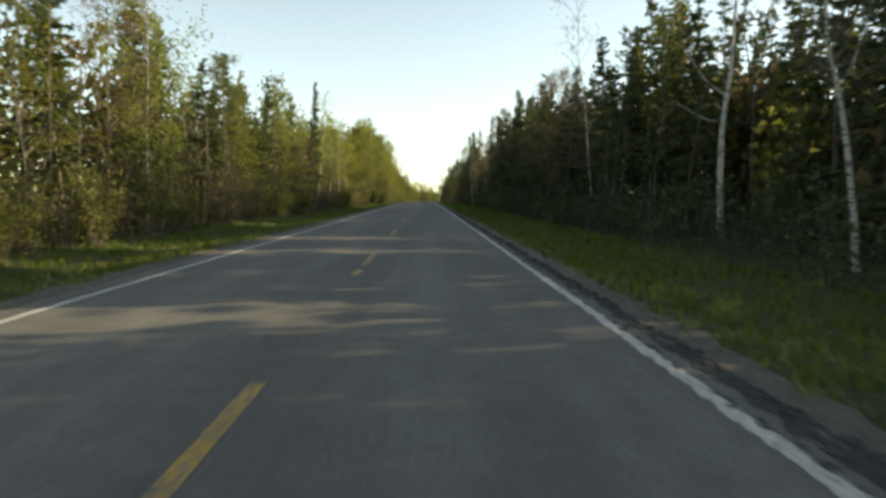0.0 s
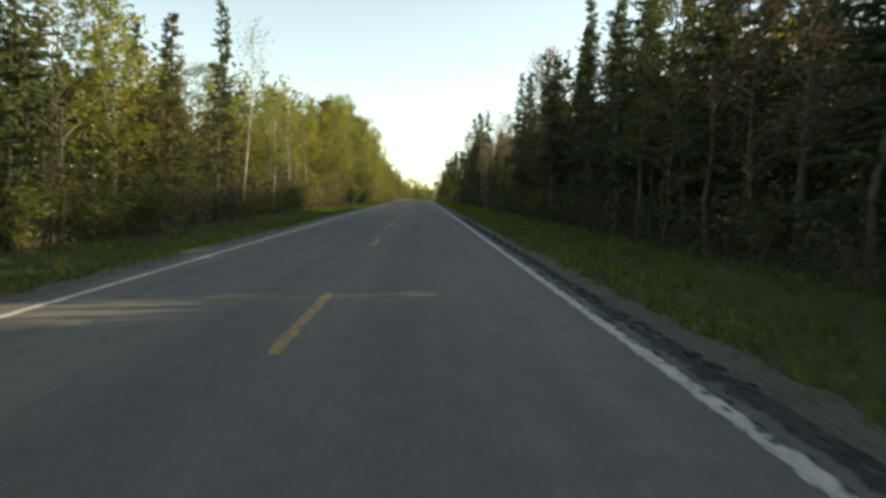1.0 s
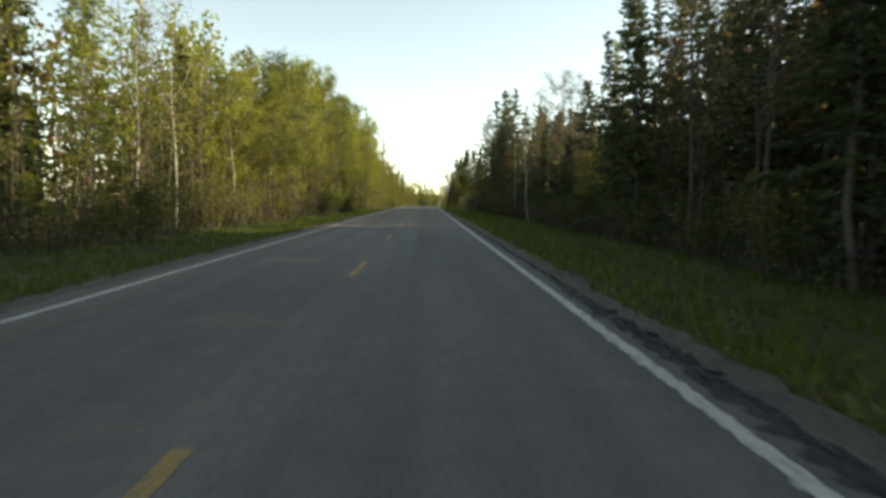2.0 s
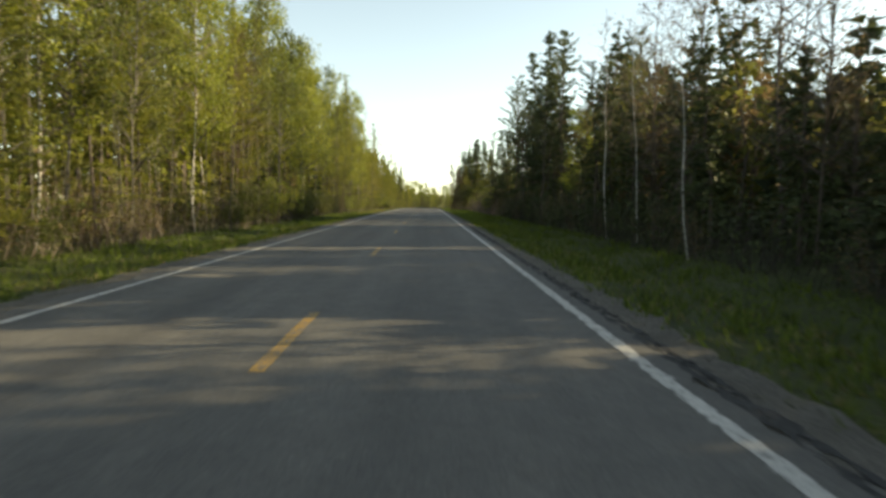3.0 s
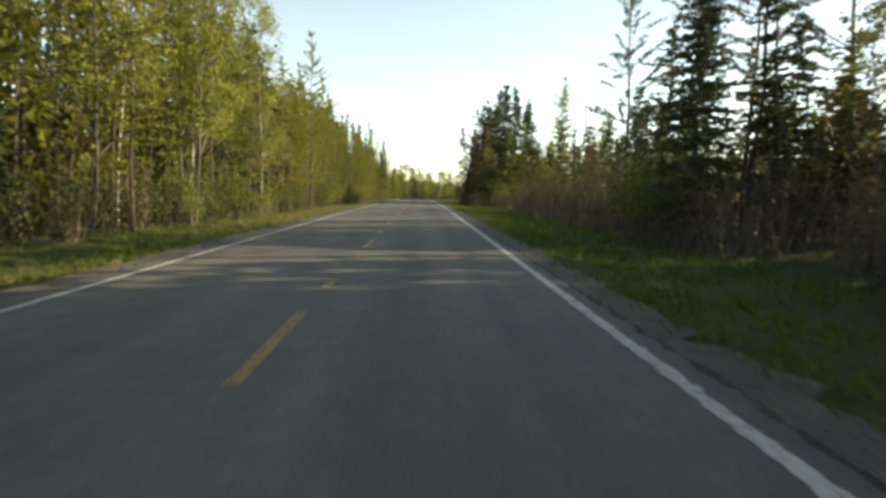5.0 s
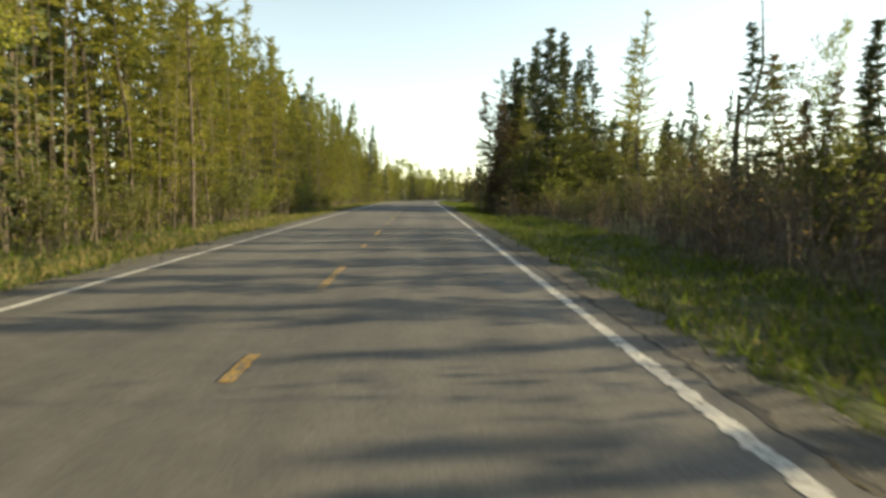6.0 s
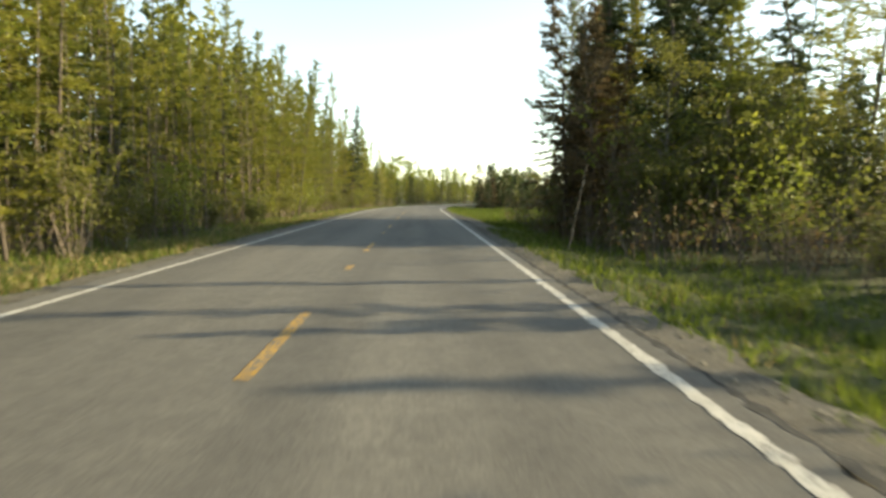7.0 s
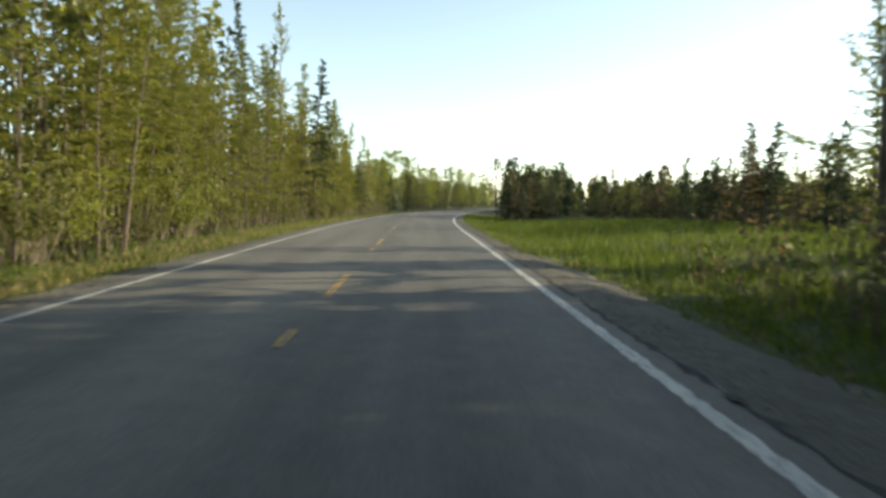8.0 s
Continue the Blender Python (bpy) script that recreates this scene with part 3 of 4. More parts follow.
# right of the road: dark spruces, mixed wood, shrubs
edge(1, 3, 25, 13.0, 16, 1.0, [("spruce", 6), ("pine", 1.5), ("russet", 1)], TOP_RIGHT)
edge(1, 12, 46, 14.5, 20, 0.85, [("spruce", 6), ("rusty", 1.2), ("pine", 1), ("larch", 0.5)], ([0, 500], [14, 14]), (0.7, 1.05), joined="dark spruce wood behind the first trees")
edge(1, 25, 86, 10.0, 14.5, 0.95, [("spruce", 7), ("pine", 1.2), ("rusty", 0.8), ("russet", 1.0), ("olive", 1.0), ("larch", 0.4)], TOP_RIGHT, (0.76, 0.98))
edge(1, 86, 108, 10.0, 14.5, 0.95, [("spruce", 7), ("pine", 1.2), ("rusty", 0.8), ("russet", 1.0), ("olive", 1.0), ("larch", 0.4)], TOP_RIGHT, (0.66, 0.95))
edge(1, 46, 106, 15, 24, 0.8, [("spruce", 5), ("rusty", 1), ("pine", 1)], ([0, 500], [12.8, 12.8]), (0.7, 1.02), joined="dark spruce wood behind the first trees")
# tall row mostly out of view, added to keep sun off the left wood
edge(1, 134, 166, 17.5, 24, 0.55, [("spruce", 5), ("pine", 1)], ([0, 500], [15, 15]), (0.85, 1.05), joined="dark spruce wood behind the first trees")
edge(1, 168, 190, 14.5, 22, 0.6, [("spruce", 4), ("rusty", 1.5), ("olive", 1)], ([0, 500], [8.5, 8.5]), (0.55, 1.0), joined="young spruce wood behind the pines")
edge(1, 146, 168, 10.5, 15.5, 1.2, [("pine", 5), ("spruce", 1.6), ("russet", 1.5), ("rusty", 0.8)], TOP_RIGHT, (0.7, 1.05))
edge(1, 108, 146, 10.0, 15.5, 0.92, [("spruce", 5), ("pine", 1.2), ("rusty", 0.8), ("russet", 1.5), ("olive", 0.7)], TOP_RIGHT, (0.64, 1.0))
edge(1, 176, 192, 10.0, 14, 1.5, [("spruce", 4), ("pine", 2), ("russet", 1.5), ("larch", 1)], TOP_RIGHT)
edge(1, 26, 166, 9.8, 10.8, 6.0, [("green", 1), ("brown", 4)], TOP_RIGHT, bush=0.7)
edge(1, 168, 209, 9.4, 14.5, 1.25, [("brown", 7), ("green", 2.5), ("fresh", 0.4)], TOP_RIGHT)
edge(1, 209, 236, 11.2, 17, 1.9, [("brown", 4), ("green", 4), ("fresh", 1.0)], TOP_RIGHT, bush=0.8)
edge(1, 209, 232, 9.8, 11.4, 3.2, [("brown", 3), ("green", 1)], TOP_RIGHT, bush=0.62)
# partly out of view, added to cast stripes of shade on the road
edge(1, 195, 231, 24.5, 33, 1.5, [("spruce", 3), ("larch", 1)], ([0, 500], [8.2, 8.2]), (0.7, 1.05), joined="young spruce wood beyond the shrubs, added for its shade")
edge(1, 186, 227, 13, 21, 2.6, [("spruce", 3), ("rusty", 1), ("olive", 1)], ([0, 500], [5.0, 5.0]), (0.6, 1.1))
edge(1, 196, 228, 13, 24, 4.5, [("russet", 3), ("olive", 2)], ([0, 500], [5.2, 5.2]), (0.5, 1.0))
# taller trees added at the view's edge to shade the road here
edge(1, 198, 214, 15, 23, 1.15, [("spruce", 3), ("rusty", 1.5), ("olive", 1.5)], ([0, 500], [7.6, 7.6]), (0.75, 1.05))
edge(1, 108, 132, 11.5, 15, 3.5, [("bare", 0.3), ("russet", 2)], ([0, 500], [14, 14]))
edge(1, 192, 218, 15, 27, 4.0, [("spruce", 4), ("larch", 1)], ([0, 500], [6.2, 6.2]))
rng = np.random.default_rng(8)
# the clump before the meadow, and the meadow's far side
for kind, x, y, h in (("larch", 21.8, 251, 16.5), ("spruce", 17.8, 249, 14), ("spruce", 13.1, 253, 16.5), ("spruce", 11.3, 242, 12.5),
                      ("larch", 9.4, 243, 10), ("spruce", 9.8, 248, 12), ("larch", 12.2, 240.5, 10), ("spruce", 10.8, 251, 14), ("larch", 19.8, 245, 12),
                      ("spruce", 16.5, 253, 13.5), ("olive", 9.6, 238.5, 7.5), ("olive", 12.4, 239, 6.5), ("spruce", 10.4, 246, 13.5), ("larch", 12, 249, 13.5),
                      ("spruce", 13.5, 248, 15), ("pine", 10.2, 254.5, 14), ("pine", 12.2, 257.5, 13), ("spruce", 14.6, 250.5, 16), ("larch", 16.2, 246, 11), ("olive", 14.5, 240.5, 6.5), ("olive", 17, 239.5, 6)):
    plant(kind, x, y, h, rng, None, 1.35 if kind == "spruce" else 1.1)
# willows at its foot
for kind, x, y, h, slim in (("green", 9.7, 239.9, 4.2, 1.2), ("green", 11.3, 238.9, 5.2, 1.3), ("fresh", 12.9, 239.3, 4.6, 1.2), ("green", 14.6, 238.1, 3.8, 1.3), ("green", 16.4, 239.0, 4.3, 1.3), ("fresh", 10.4, 241.9, 5.4, 1.2),
                            ("green", 18.3, 238.5, 4.8, 1.3), ("fresh", 15.6, 240.5, 4.0, 1.2), ("green", 20.2, 239.5, 5.2, 1.3), ("green", 13.2, 233.2, 2.6, 1.2), ("green", 17.0, 232.4, 2.9, 1.2), ("fresh", 13.8, 241.3, 6.0, 1.2)):
    plant(kind, x, y, h, rng, None, slim)
plant("fresh", 11.6, 233.8, 2.9, rng, 0, 1.2)
# mostly brown shrubs: their paler colour stands in for haze over the clump
edge(1, 238, 251, 7.9, 10.5, 0.8, [("green", 2), ("brown", 5)], TOP_RIGHT, bush=1.15)
edge(1, 240, 258, 10, 20, 0.65, [("spruce", 1.6), ("olive", 3), ("larch", 2.4), ("rusty", 1.4)], ([0, 500], [11.5, 11.5]), (0.45, 0.9))
# rusty and russet trees put in front to lighten the clump like haze
edge(1, 242, 250, 7.8, 10.4, 0.7, [("spruce", 2), ("rusty", 3), ("russet", 2)], ([0, 500], [11, 11]), (0.7, 1.0))
# mostly unseen spruces, added so that their shadow crosses the road
edge(1, 252, 271, 20.5, 33, 0.36, [("spruce", 3), ("larch", 1)], ([0, 500], [10.8, 10.8]), (0.8, 1.05), joined="mostly unseen dark spruce wood beside the meadow, added for its shade")
# the low young wood that closes the meadow
edge(1, 300, 318, 8.2, 34, 0.24, [("spruce", 5), ("rusty", 1.2), ("larch", 1), ("olive", 0.8)], ([0, 500], [5.2, 5.2]), (0.5, 1.05), joined="low young spruce wood closing the meadow")
edge(1, 306, 332, 8.2, 44, 0.36, [("spruce", 4), ("olive", 1), ("rusty", 1)], ([0, 500], [4.8, 4.8]), (0.7, 1.0), joined="low young spruce wood closing the meadow")
edge(1, 272, 302, 20.5, 33, 0.34, [("spruce", 4), ("larch", 1.2), ("rusty", 0.5)], ([272, 285, 302], [8.8, 6.6, 4.6]), (0.6, 1.1), joined="dark spruce wood along the meadow")
# trees out of view, added only to shade the road and the gravel patch
edge(1, 254, 259.5, 17, 22, 0.5, [("spruce", 3), ("larch", 1)], ([0, 500], [8.5, 8.5]))
edge(1, 256.5, 264, 18, 24, 1.0, [("spruce", 3), ("larch", 1)], ([0, 500], [8.5, 8.5]))
# trees that stand out
rng = np.random.default_rng(5)
for kind, x, y, h, which, slim in (("bare", 12.1, 41.2, 15, 2, 0.9), ("birch", -11.6, 31, 14.5, 0, 1.1), ("bare", 9.6, 114, 9, 2, 0.8),
                                   ("bare", 10.2, 125.5, 11, 0, 0.8), ("bare", 10.7, 122.4, 10, 1, 0.8), ("young_birch", 12.8, 142.6, 8.6, 0, 1.0), ("birch", -13.9, 162.6, 17, 2, 1.0), ("birch", -12.0, 150.5, 17, 0, 0.8), ("birch", -12.6, 168.6, 16.5, 3, 1.0),
                                   ("birch", -13.2, 177.8, 17.5, 1, 1.0), ("spruce", -11.5, 73.5, 14, 0, 0.75), ("spruce", -11.9, 77.2, 13.5, 2, 0.6), ("spruce", -12.6, 69, 11, 1, 0.8), ("pine", 13.4, 179.2, 15.5, 0, 1.0), ("pine", 16.0, 177.7, 15, 1, 1.0), ("pine", 14.3, 181.5, 14.5, 2, 0.9), ("pine", 18.5, 176.5, 13.5, 0, 0.9),
                                   ("open", -8.8, 217.3, 16, 0, 1.0), ("open", -10.4, 303, 17.5, 1, 1.0), ("open", 11.9, 262.3, 16.5, 0, 0.95), ("open", 13.4, 260.6, 15.5, 1, 0.9), ("open", 12.3, 257.8, 14.5, 1, 0.9), ("open", 11.6, 256.2, 13.5, 0, 0.8), ("spruce", 12.4, 152.6, 16.5, 1, 1.2), ("spruce", 13.8, 155.0, 17, 2, 1.2), ("spruce", 12.2, 158.0, 16, 0, 1.1), ("open", 19.0, 242, 16.5, 0, 1.1),
                                   ("spruce", 12.4, 247, 16.2, 0, 1.25), ("spruce", 14.4, 247.2, 16.0, 1, 1.2), ("spruce", 16.1, 242, 13.8, 2, 0.85), ("spruce", 21.7, 240, 7.6, 0, 0.8), ("spruce", 22.6, 240, 7.4, 1, 0.8), ("spruce", 23.6, 240.5, 8, 2, 0.8), ("olive", 22, 240.6, 5.6, 0, 1.1), ("olive", 23.6, 241, 5.4, 1, 1.1), ("olive", 25, 241.5, 5.8, 0, 1.1), ("larch", 17.3, 270.6, 9.2, 1, 0.9), ("spruce", 18.6, 271.5, 8.4, 2, 0.9), ("spruce", -12, 306, 15, 0, 0.7), ("spruce", -11.5, 297, 16.5, 2, 0.8), ("dead", 10.9, 214.6, 6, 0, 1.0), ("bare", 19, 217, 9, 2, 0.8), ("rusty", 17, 215.7, 7.6, 0, 1.3), ("spruce", 13.3, 210.2, 7.6, 1, 0.95), ("aspen", 17.1, 212, 8.2, 0, 0.55), ("spruce", 16.5, 209, 7.4, 3, 0.9), ("spruce", 18.8, 227.5, 8.5, 0, 0.6), ("spruce", 22, 231, 8.5, 2, 0.6)):
    plant(kind, x, y, h, rng, which, slim)


# birches and poplars beyond the bend, where the road turns away
for kind, x, y, h, slim in (("young_birch", -4.6, 386, 12.4, 1.7), ("young_birch", -1.2, 391, 11.6, 1.5), ("young_birch", -7.8, 383, 10.6, 1.4), ("young_birch", 4.1, 428, 11.2, 1.6),
                            ("aspen", 10.5, 446, 12.6, 1.5), ("aspen", 13.5, 450, 12.0, 1.5), ("aspen", 17, 455, 11.5, 1.4), ("aspen", 21, 452, 10.8, 1.5), ("olive", 7.2, 432, 5.5, 1.3),
                            ("olive", 0.5, 402, 6.0, 1.3), ("olive", -3.5, 396, 5.0, 1.4), ("spruce", 0.5, 520, 17.5, 1.3), ("spruce", 14.5, 528, 17.5, 1.4), ("spruce", 17.5, 533, 16.6, 1.4), ("spruce", 11.0, 535, 16.0, 1.3),
                            ("spruce", -13.5, 384, 12.0, 0.8), ("spruce", -15.5, 381, 12.6, 0.8), ("fresh", -6.5, 379, 4.0, 1.4), ("fresh", 3.0, 424, 3.6, 1.3)):
    plant(kind, x, y, h, rng, 0 if kind == "young_birch" else None, slim)


def far_wood(seed, spots, kinds):
    """Trees deep in the wood, gathered in one mesh for each sort of foliage."""
    rng = np.random.default_rng(seed)
    made = {k: Geo() for k in kinds}
    stems = Geo()
    for x, y, h in spots:
        kind = kinds[rng.integers(len(kinds))]
        c = made[kind]
        pointed = kind in ("spruce", "larch")
        z0 = float(ditch(x - float(centre(y))) + level(y))
        stems.tube([(x, y, z0 - 0.1), (x + rng.normal() * 0.2, y, z0 + h * 0.5), (x + rng.normal() * 0.3, y, z0 + h * 0.96)], [0.12, 0.08, 0.02], 4)
        n = 85 if x < -19 else 105 if x > 22 and y < 164 else 190
        u = rng.random(n) ** (1.2 if pointed else 0.9)
        az = rng.uniform(0, 2 * np.pi, n)
        if pointed:
            r = (0.1 + 1.6 * (1 - u)) * np.sqrt(rng.random(n)) * (h / 11)
            zz = h * (0.03 + 0.97 * u)
        else:
            r = 2.2 * np.sin(np.pi * np.clip(0.15 + 0.8 * u, 0, 1)) * np.sqrt(rng.random(n)) * (h / 12)
            zz = h * (0.12 + 0.88 * u)
        at = np.stack([x + r * np.cos(az), y + r * np.sin(az), z0 + zz], 1)
        out = np.stack([np.cos(az), np.sin(az), np.full(n, -0.25 if pointed else 0.1)], 1)
        big = 0.75 if pointed else 0.45
        c.leaves(at, unit(out + rng.normal(size=(n, 3)) * 0.5), rng.uniform(0.3, 0.6, n), rng.uniform(0.5, 1.1, n) * big, rng, True)
    mats = {"spruce": SPRUCE, "larch": LARCH, "fresh": FRESH, "olive": OLIVE, "russet": RUSSET}
    for k, c in made.items():
        if c.n:
            stuff("far_woods", c, mats[k], "deep wood behind the trees at the road", "woods")
    stuff("far_trunks", stems, BARK, "thin dark trunks deep in the wood", "woods")


rng = np.random.default_rng(33)


def scatter(n, x0, x1, y0, y1, low, high):
    """Places beside the road, with heights."""
    spots = []
    for _ in range(n):
        y = rng.uniform(y0, y1)
        x = rng.uniform(x0, x1) + float(centre(y))
        h = rng.uniform(low, high)
        spots.append((x, y, under_sun(x, y, h, 1.2)))
    return spots


far_wood(1, scatter(215, -30, -14, 0, 110, 7, 11), ["spruce", "olive", "russet", "larch"])
far_wood(2, scatter(70, -24, -13.5, 110, 195, 13, 17) + scatter(150, -30, -13, 110, 195, 9, 13), ["fresh", "olive", "larch"])
far_wood(10, scatter(75, -19, -12.5, 138, 200, 4, 8), ["olive", "russet", "spruce"])
far_wood(3, scatter(140, -20, -12.5, 200, 300, 11.5, 15.5) + scatter(220, -28, -12, 195, 345, 8, 12), ["larch", "larch", "spruce", "olive"])
# the last 16 are hidden filler, added to block sun leaking onto the road
far_wood(4, scatter(250, 14, 32, -5, 60, 6.5, 9.5) + scatter(200, 14, 32, 60, 106, 8, 11) + scatter(150, 14, 32, 104, 134, 5.5, 8) + scatter(70, 14, 32, 134, 148, 8, 11) + scatter(120, 17, 34, 148, 170, 8, 11) + scatter(16, 14, 22, 33, 42, 7, 9), ["spruce", "olive", "russet"])
far_wood(5, scatter(35, 16, 30, 164, 192, 4, 6.5), ["spruce", "olive", "russet"])
far_wood(6, scatter(230, -60, -13, 345, 560, 6.5, 9.5), ["spruce", "fresh", "olive"])
far_wood(7, scatter(60, 7, 19, 352, 410, 7, 9.5), ["spruce", "russet", "olive"])
far_wood(8, scatter(150, 9, 60, 314, 400, 3.6, 5.6), ["spruce", "spruce", "spruce", "russet"])
far_wood(9, scatter(70, 30, 54, 186, 275, 4, 6.5), ["spruce"])


def outer_wood(seed, n, x0, x1, y0, y1, low, high, kinds):
    """The wood's wide outer part: simple small-leaved crowns, joined."""
    rng = np.random.default_rng(seed)
    mats = {"spruce": SPRUCE, "larch": LARCH, "olive": OLIVE, "russet": RUSSET, "fresh": FRESH}
    for kind in kinds:
        g = Geo()
        k = n // len(kinds)
        y = np.repeat(rng.uniform(y0, y1, k), 42)
        x = np.repeat(rng.uniform(x0, x1, k), 42)
        h = np.repeat(rng.uniform(low, high, k), 42)
        u, az = rng.random(42 * k), rng.uniform(0, 2 * np.pi, 42 * k)
        r = (0.1 + 1.7 * (1 - u) ** (1 if kind in ("spruce", "larch") else 0.5)) * np.sqrt(rng.random(42 * k))
        z = ditch(x) + level(y) + h * (0.05 + 0.95 * u)
        d = unit(np.stack([np.cos(az), np.sin(az), -0.3 + 0 * u], 1) + rng.normal(size=(42 * k, 3)) * 0.5)
        g.leaves(np.stack([x + centre(y) + r * np.cos(az), y + r * np.sin(az), z], 1), d, rng.uniform(0.4, 0.7, 42 * k), rng.uniform(0.6, 1.1, 42 * k), rng, True)
        stuff("outer_woods", g, mats[kind], "wide wood stretching away from the road", "woods")


outer_wood(1, 480, -90, -29, -20, 460, 8, 12, ["spruce", "larch", "olive", "fresh"])
outer_wood(2, 900, 32, 90, -20, 175, 8, 12, ["spruce", "olive", "russet"])
outer_wood(3, 600, 55, 110, 170, 460, 5, 8, ["spruce", "spruce", "olive"])


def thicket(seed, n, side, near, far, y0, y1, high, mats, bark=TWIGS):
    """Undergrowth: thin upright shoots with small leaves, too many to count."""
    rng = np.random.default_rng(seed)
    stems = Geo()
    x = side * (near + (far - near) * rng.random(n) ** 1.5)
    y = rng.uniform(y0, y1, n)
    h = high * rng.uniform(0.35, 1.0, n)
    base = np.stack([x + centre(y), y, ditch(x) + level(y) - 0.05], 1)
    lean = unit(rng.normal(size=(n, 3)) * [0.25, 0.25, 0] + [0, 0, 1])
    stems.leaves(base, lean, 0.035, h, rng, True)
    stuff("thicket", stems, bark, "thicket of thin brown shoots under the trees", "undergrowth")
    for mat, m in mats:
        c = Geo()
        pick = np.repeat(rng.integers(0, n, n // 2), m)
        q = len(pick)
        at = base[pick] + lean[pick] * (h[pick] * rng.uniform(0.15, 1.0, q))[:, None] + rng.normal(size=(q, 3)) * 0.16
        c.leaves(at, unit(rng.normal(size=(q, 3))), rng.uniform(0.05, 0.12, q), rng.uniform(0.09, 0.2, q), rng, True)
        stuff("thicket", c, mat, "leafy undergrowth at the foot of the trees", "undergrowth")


# the shoots' dark colour holds the shade at the wood's foot
thicket(1, 2400, -1, 9.8, 15, 2, 108, 3.0, [(OLIVE, 12), (RUSSET, 8)], SHADED_WOOD)
thicket(7, 750, -1, 9.8, 15, 108, 142, 3.0, [(OLIVE, 12), (RUSSET, 8)])
# shoots coloured darker here too, for the deep shade low in the wood
thicket(8, 1500, -1, 9.8, 15, 142, 200, 3.4, [(OLIVE, 12), (SPRUCE, 7)], SHADED_WOOD)
thicket(2, 3200, -1, 9.0, 14, 200, 350, 2.6, [(OLIVE, 9), (LARCH, 4)])
# spruce boughs reach the ground; dark needles and shoots also stand for shade
thicket(3, 3600, 1, 9.6, 15, 2, 168, 3.0, [(SPRUCE, 16), (PINE, 6)], SHADED_WOOD)
thicket(4, 2300, 1, 9.3, 18, 172, 209, 3.0, [(RUSSET, 2)])
thicket(6, 480, 1, 9.6, 17, 209, 238, 2.6, [(RUSSET, 1), (OLIVE, 1)])
thicket(9, 1100, 1, 17.5, 28, 200, 242, 3.3, [(RUSSET, 4), (OLIVE, 4)])
thicket(5, 900, 1, 7.4, 20, 232, 262, 2.6, [(OLIVE, 6), (RUSSET, 6)])


def thin_stems(seed, n, near, far, y0, y1, low, high, mat):
    """Thin straight stems crowded at the wood's edge, with dead side twigs."""
    rng = np.random.default_rng(seed)
    g = Geo()
    for _ in range(n):
        x, y, h = -rng.uniform(near, far), rng.uniform(y0, y1), rng.uniform(low, high)
        z = float(ditch(x) + level(y)) - 0.1
        d = rng.normal(size=2) * 0.025 * h
        r = rng.uniform(0.014, 0.032)
        g.tube([(x, y, z), (x + d[0] * 0.4, y + d[1] * 0.4, z + h * 0.5), (x + d[0], y + d[1], z + h)], [r, r * 0.75, 0.01], 4)
        m = 5
        q = rng.uniform(0.15, 0.7, m)
        at = np.stack([x + d[0] * q, y + d[1] * q, z + h * q], 1)
        g.leaves(at, unit(rng.normal(size=(m, 3)) * [1, 1, 0.25]), 0.014, rng.uniform(0.4, 1.0, m), rng, True)
    stuff("thin_stems", g, mat, "crowd of thin straight stems with dead twigs", "undergrowth")


thin_stems(1, 70, 9.6, 14, 4, 110, 4, 9, GREYBARK)
thin_stems(2, 60, 9.0, 13.5, 110, 142, 5, 11, GREYBARK)
# stems darkened in colour where the wood lies in shade
thin_stems(4, 50, 9.6, 13.5, 142, 205, 5, 11, SHADED_WOOD)
thin_stems(3, 230, 8.6, 13, 205, 345, 5, 10, TWIGS)


# ---- small things at the forest's foot ----
def bare_stem(x, y, h, lean, radius, bark, label, name):
    """A thin leafless stem, broken or cut at the top."""
    rng = np.random.default_rng(int(10 * (abs(x) + y)))
    root = thing(name, label, "dead tree", "snags at the forest's foot")
    k = np.linspace(0, 1, 6)
    g = Geo()
    g.tube(np.stack([lean * h * k + rng.normal(size=6) * 0.015, rng.normal(size=6) * 0.015, h * k], 1), radius * (1 - 0.35 * k), 6)
    part("trunk", g, bark, root)
    b = Geo()
    for q in (0.55, 0.75):
        b.tube([(lean * h * q, 0, h * q), (lean * h * q + rng.normal() * 0.15, rng.normal() * 0.15, h * q + 0.25)], [radius * 0.35, 0.003], 4)
    part("twig", b, bark, root)
    root.matrix_basis = pose(x, y, float(ditch(x) + level(y)) - 0.05)
    return root


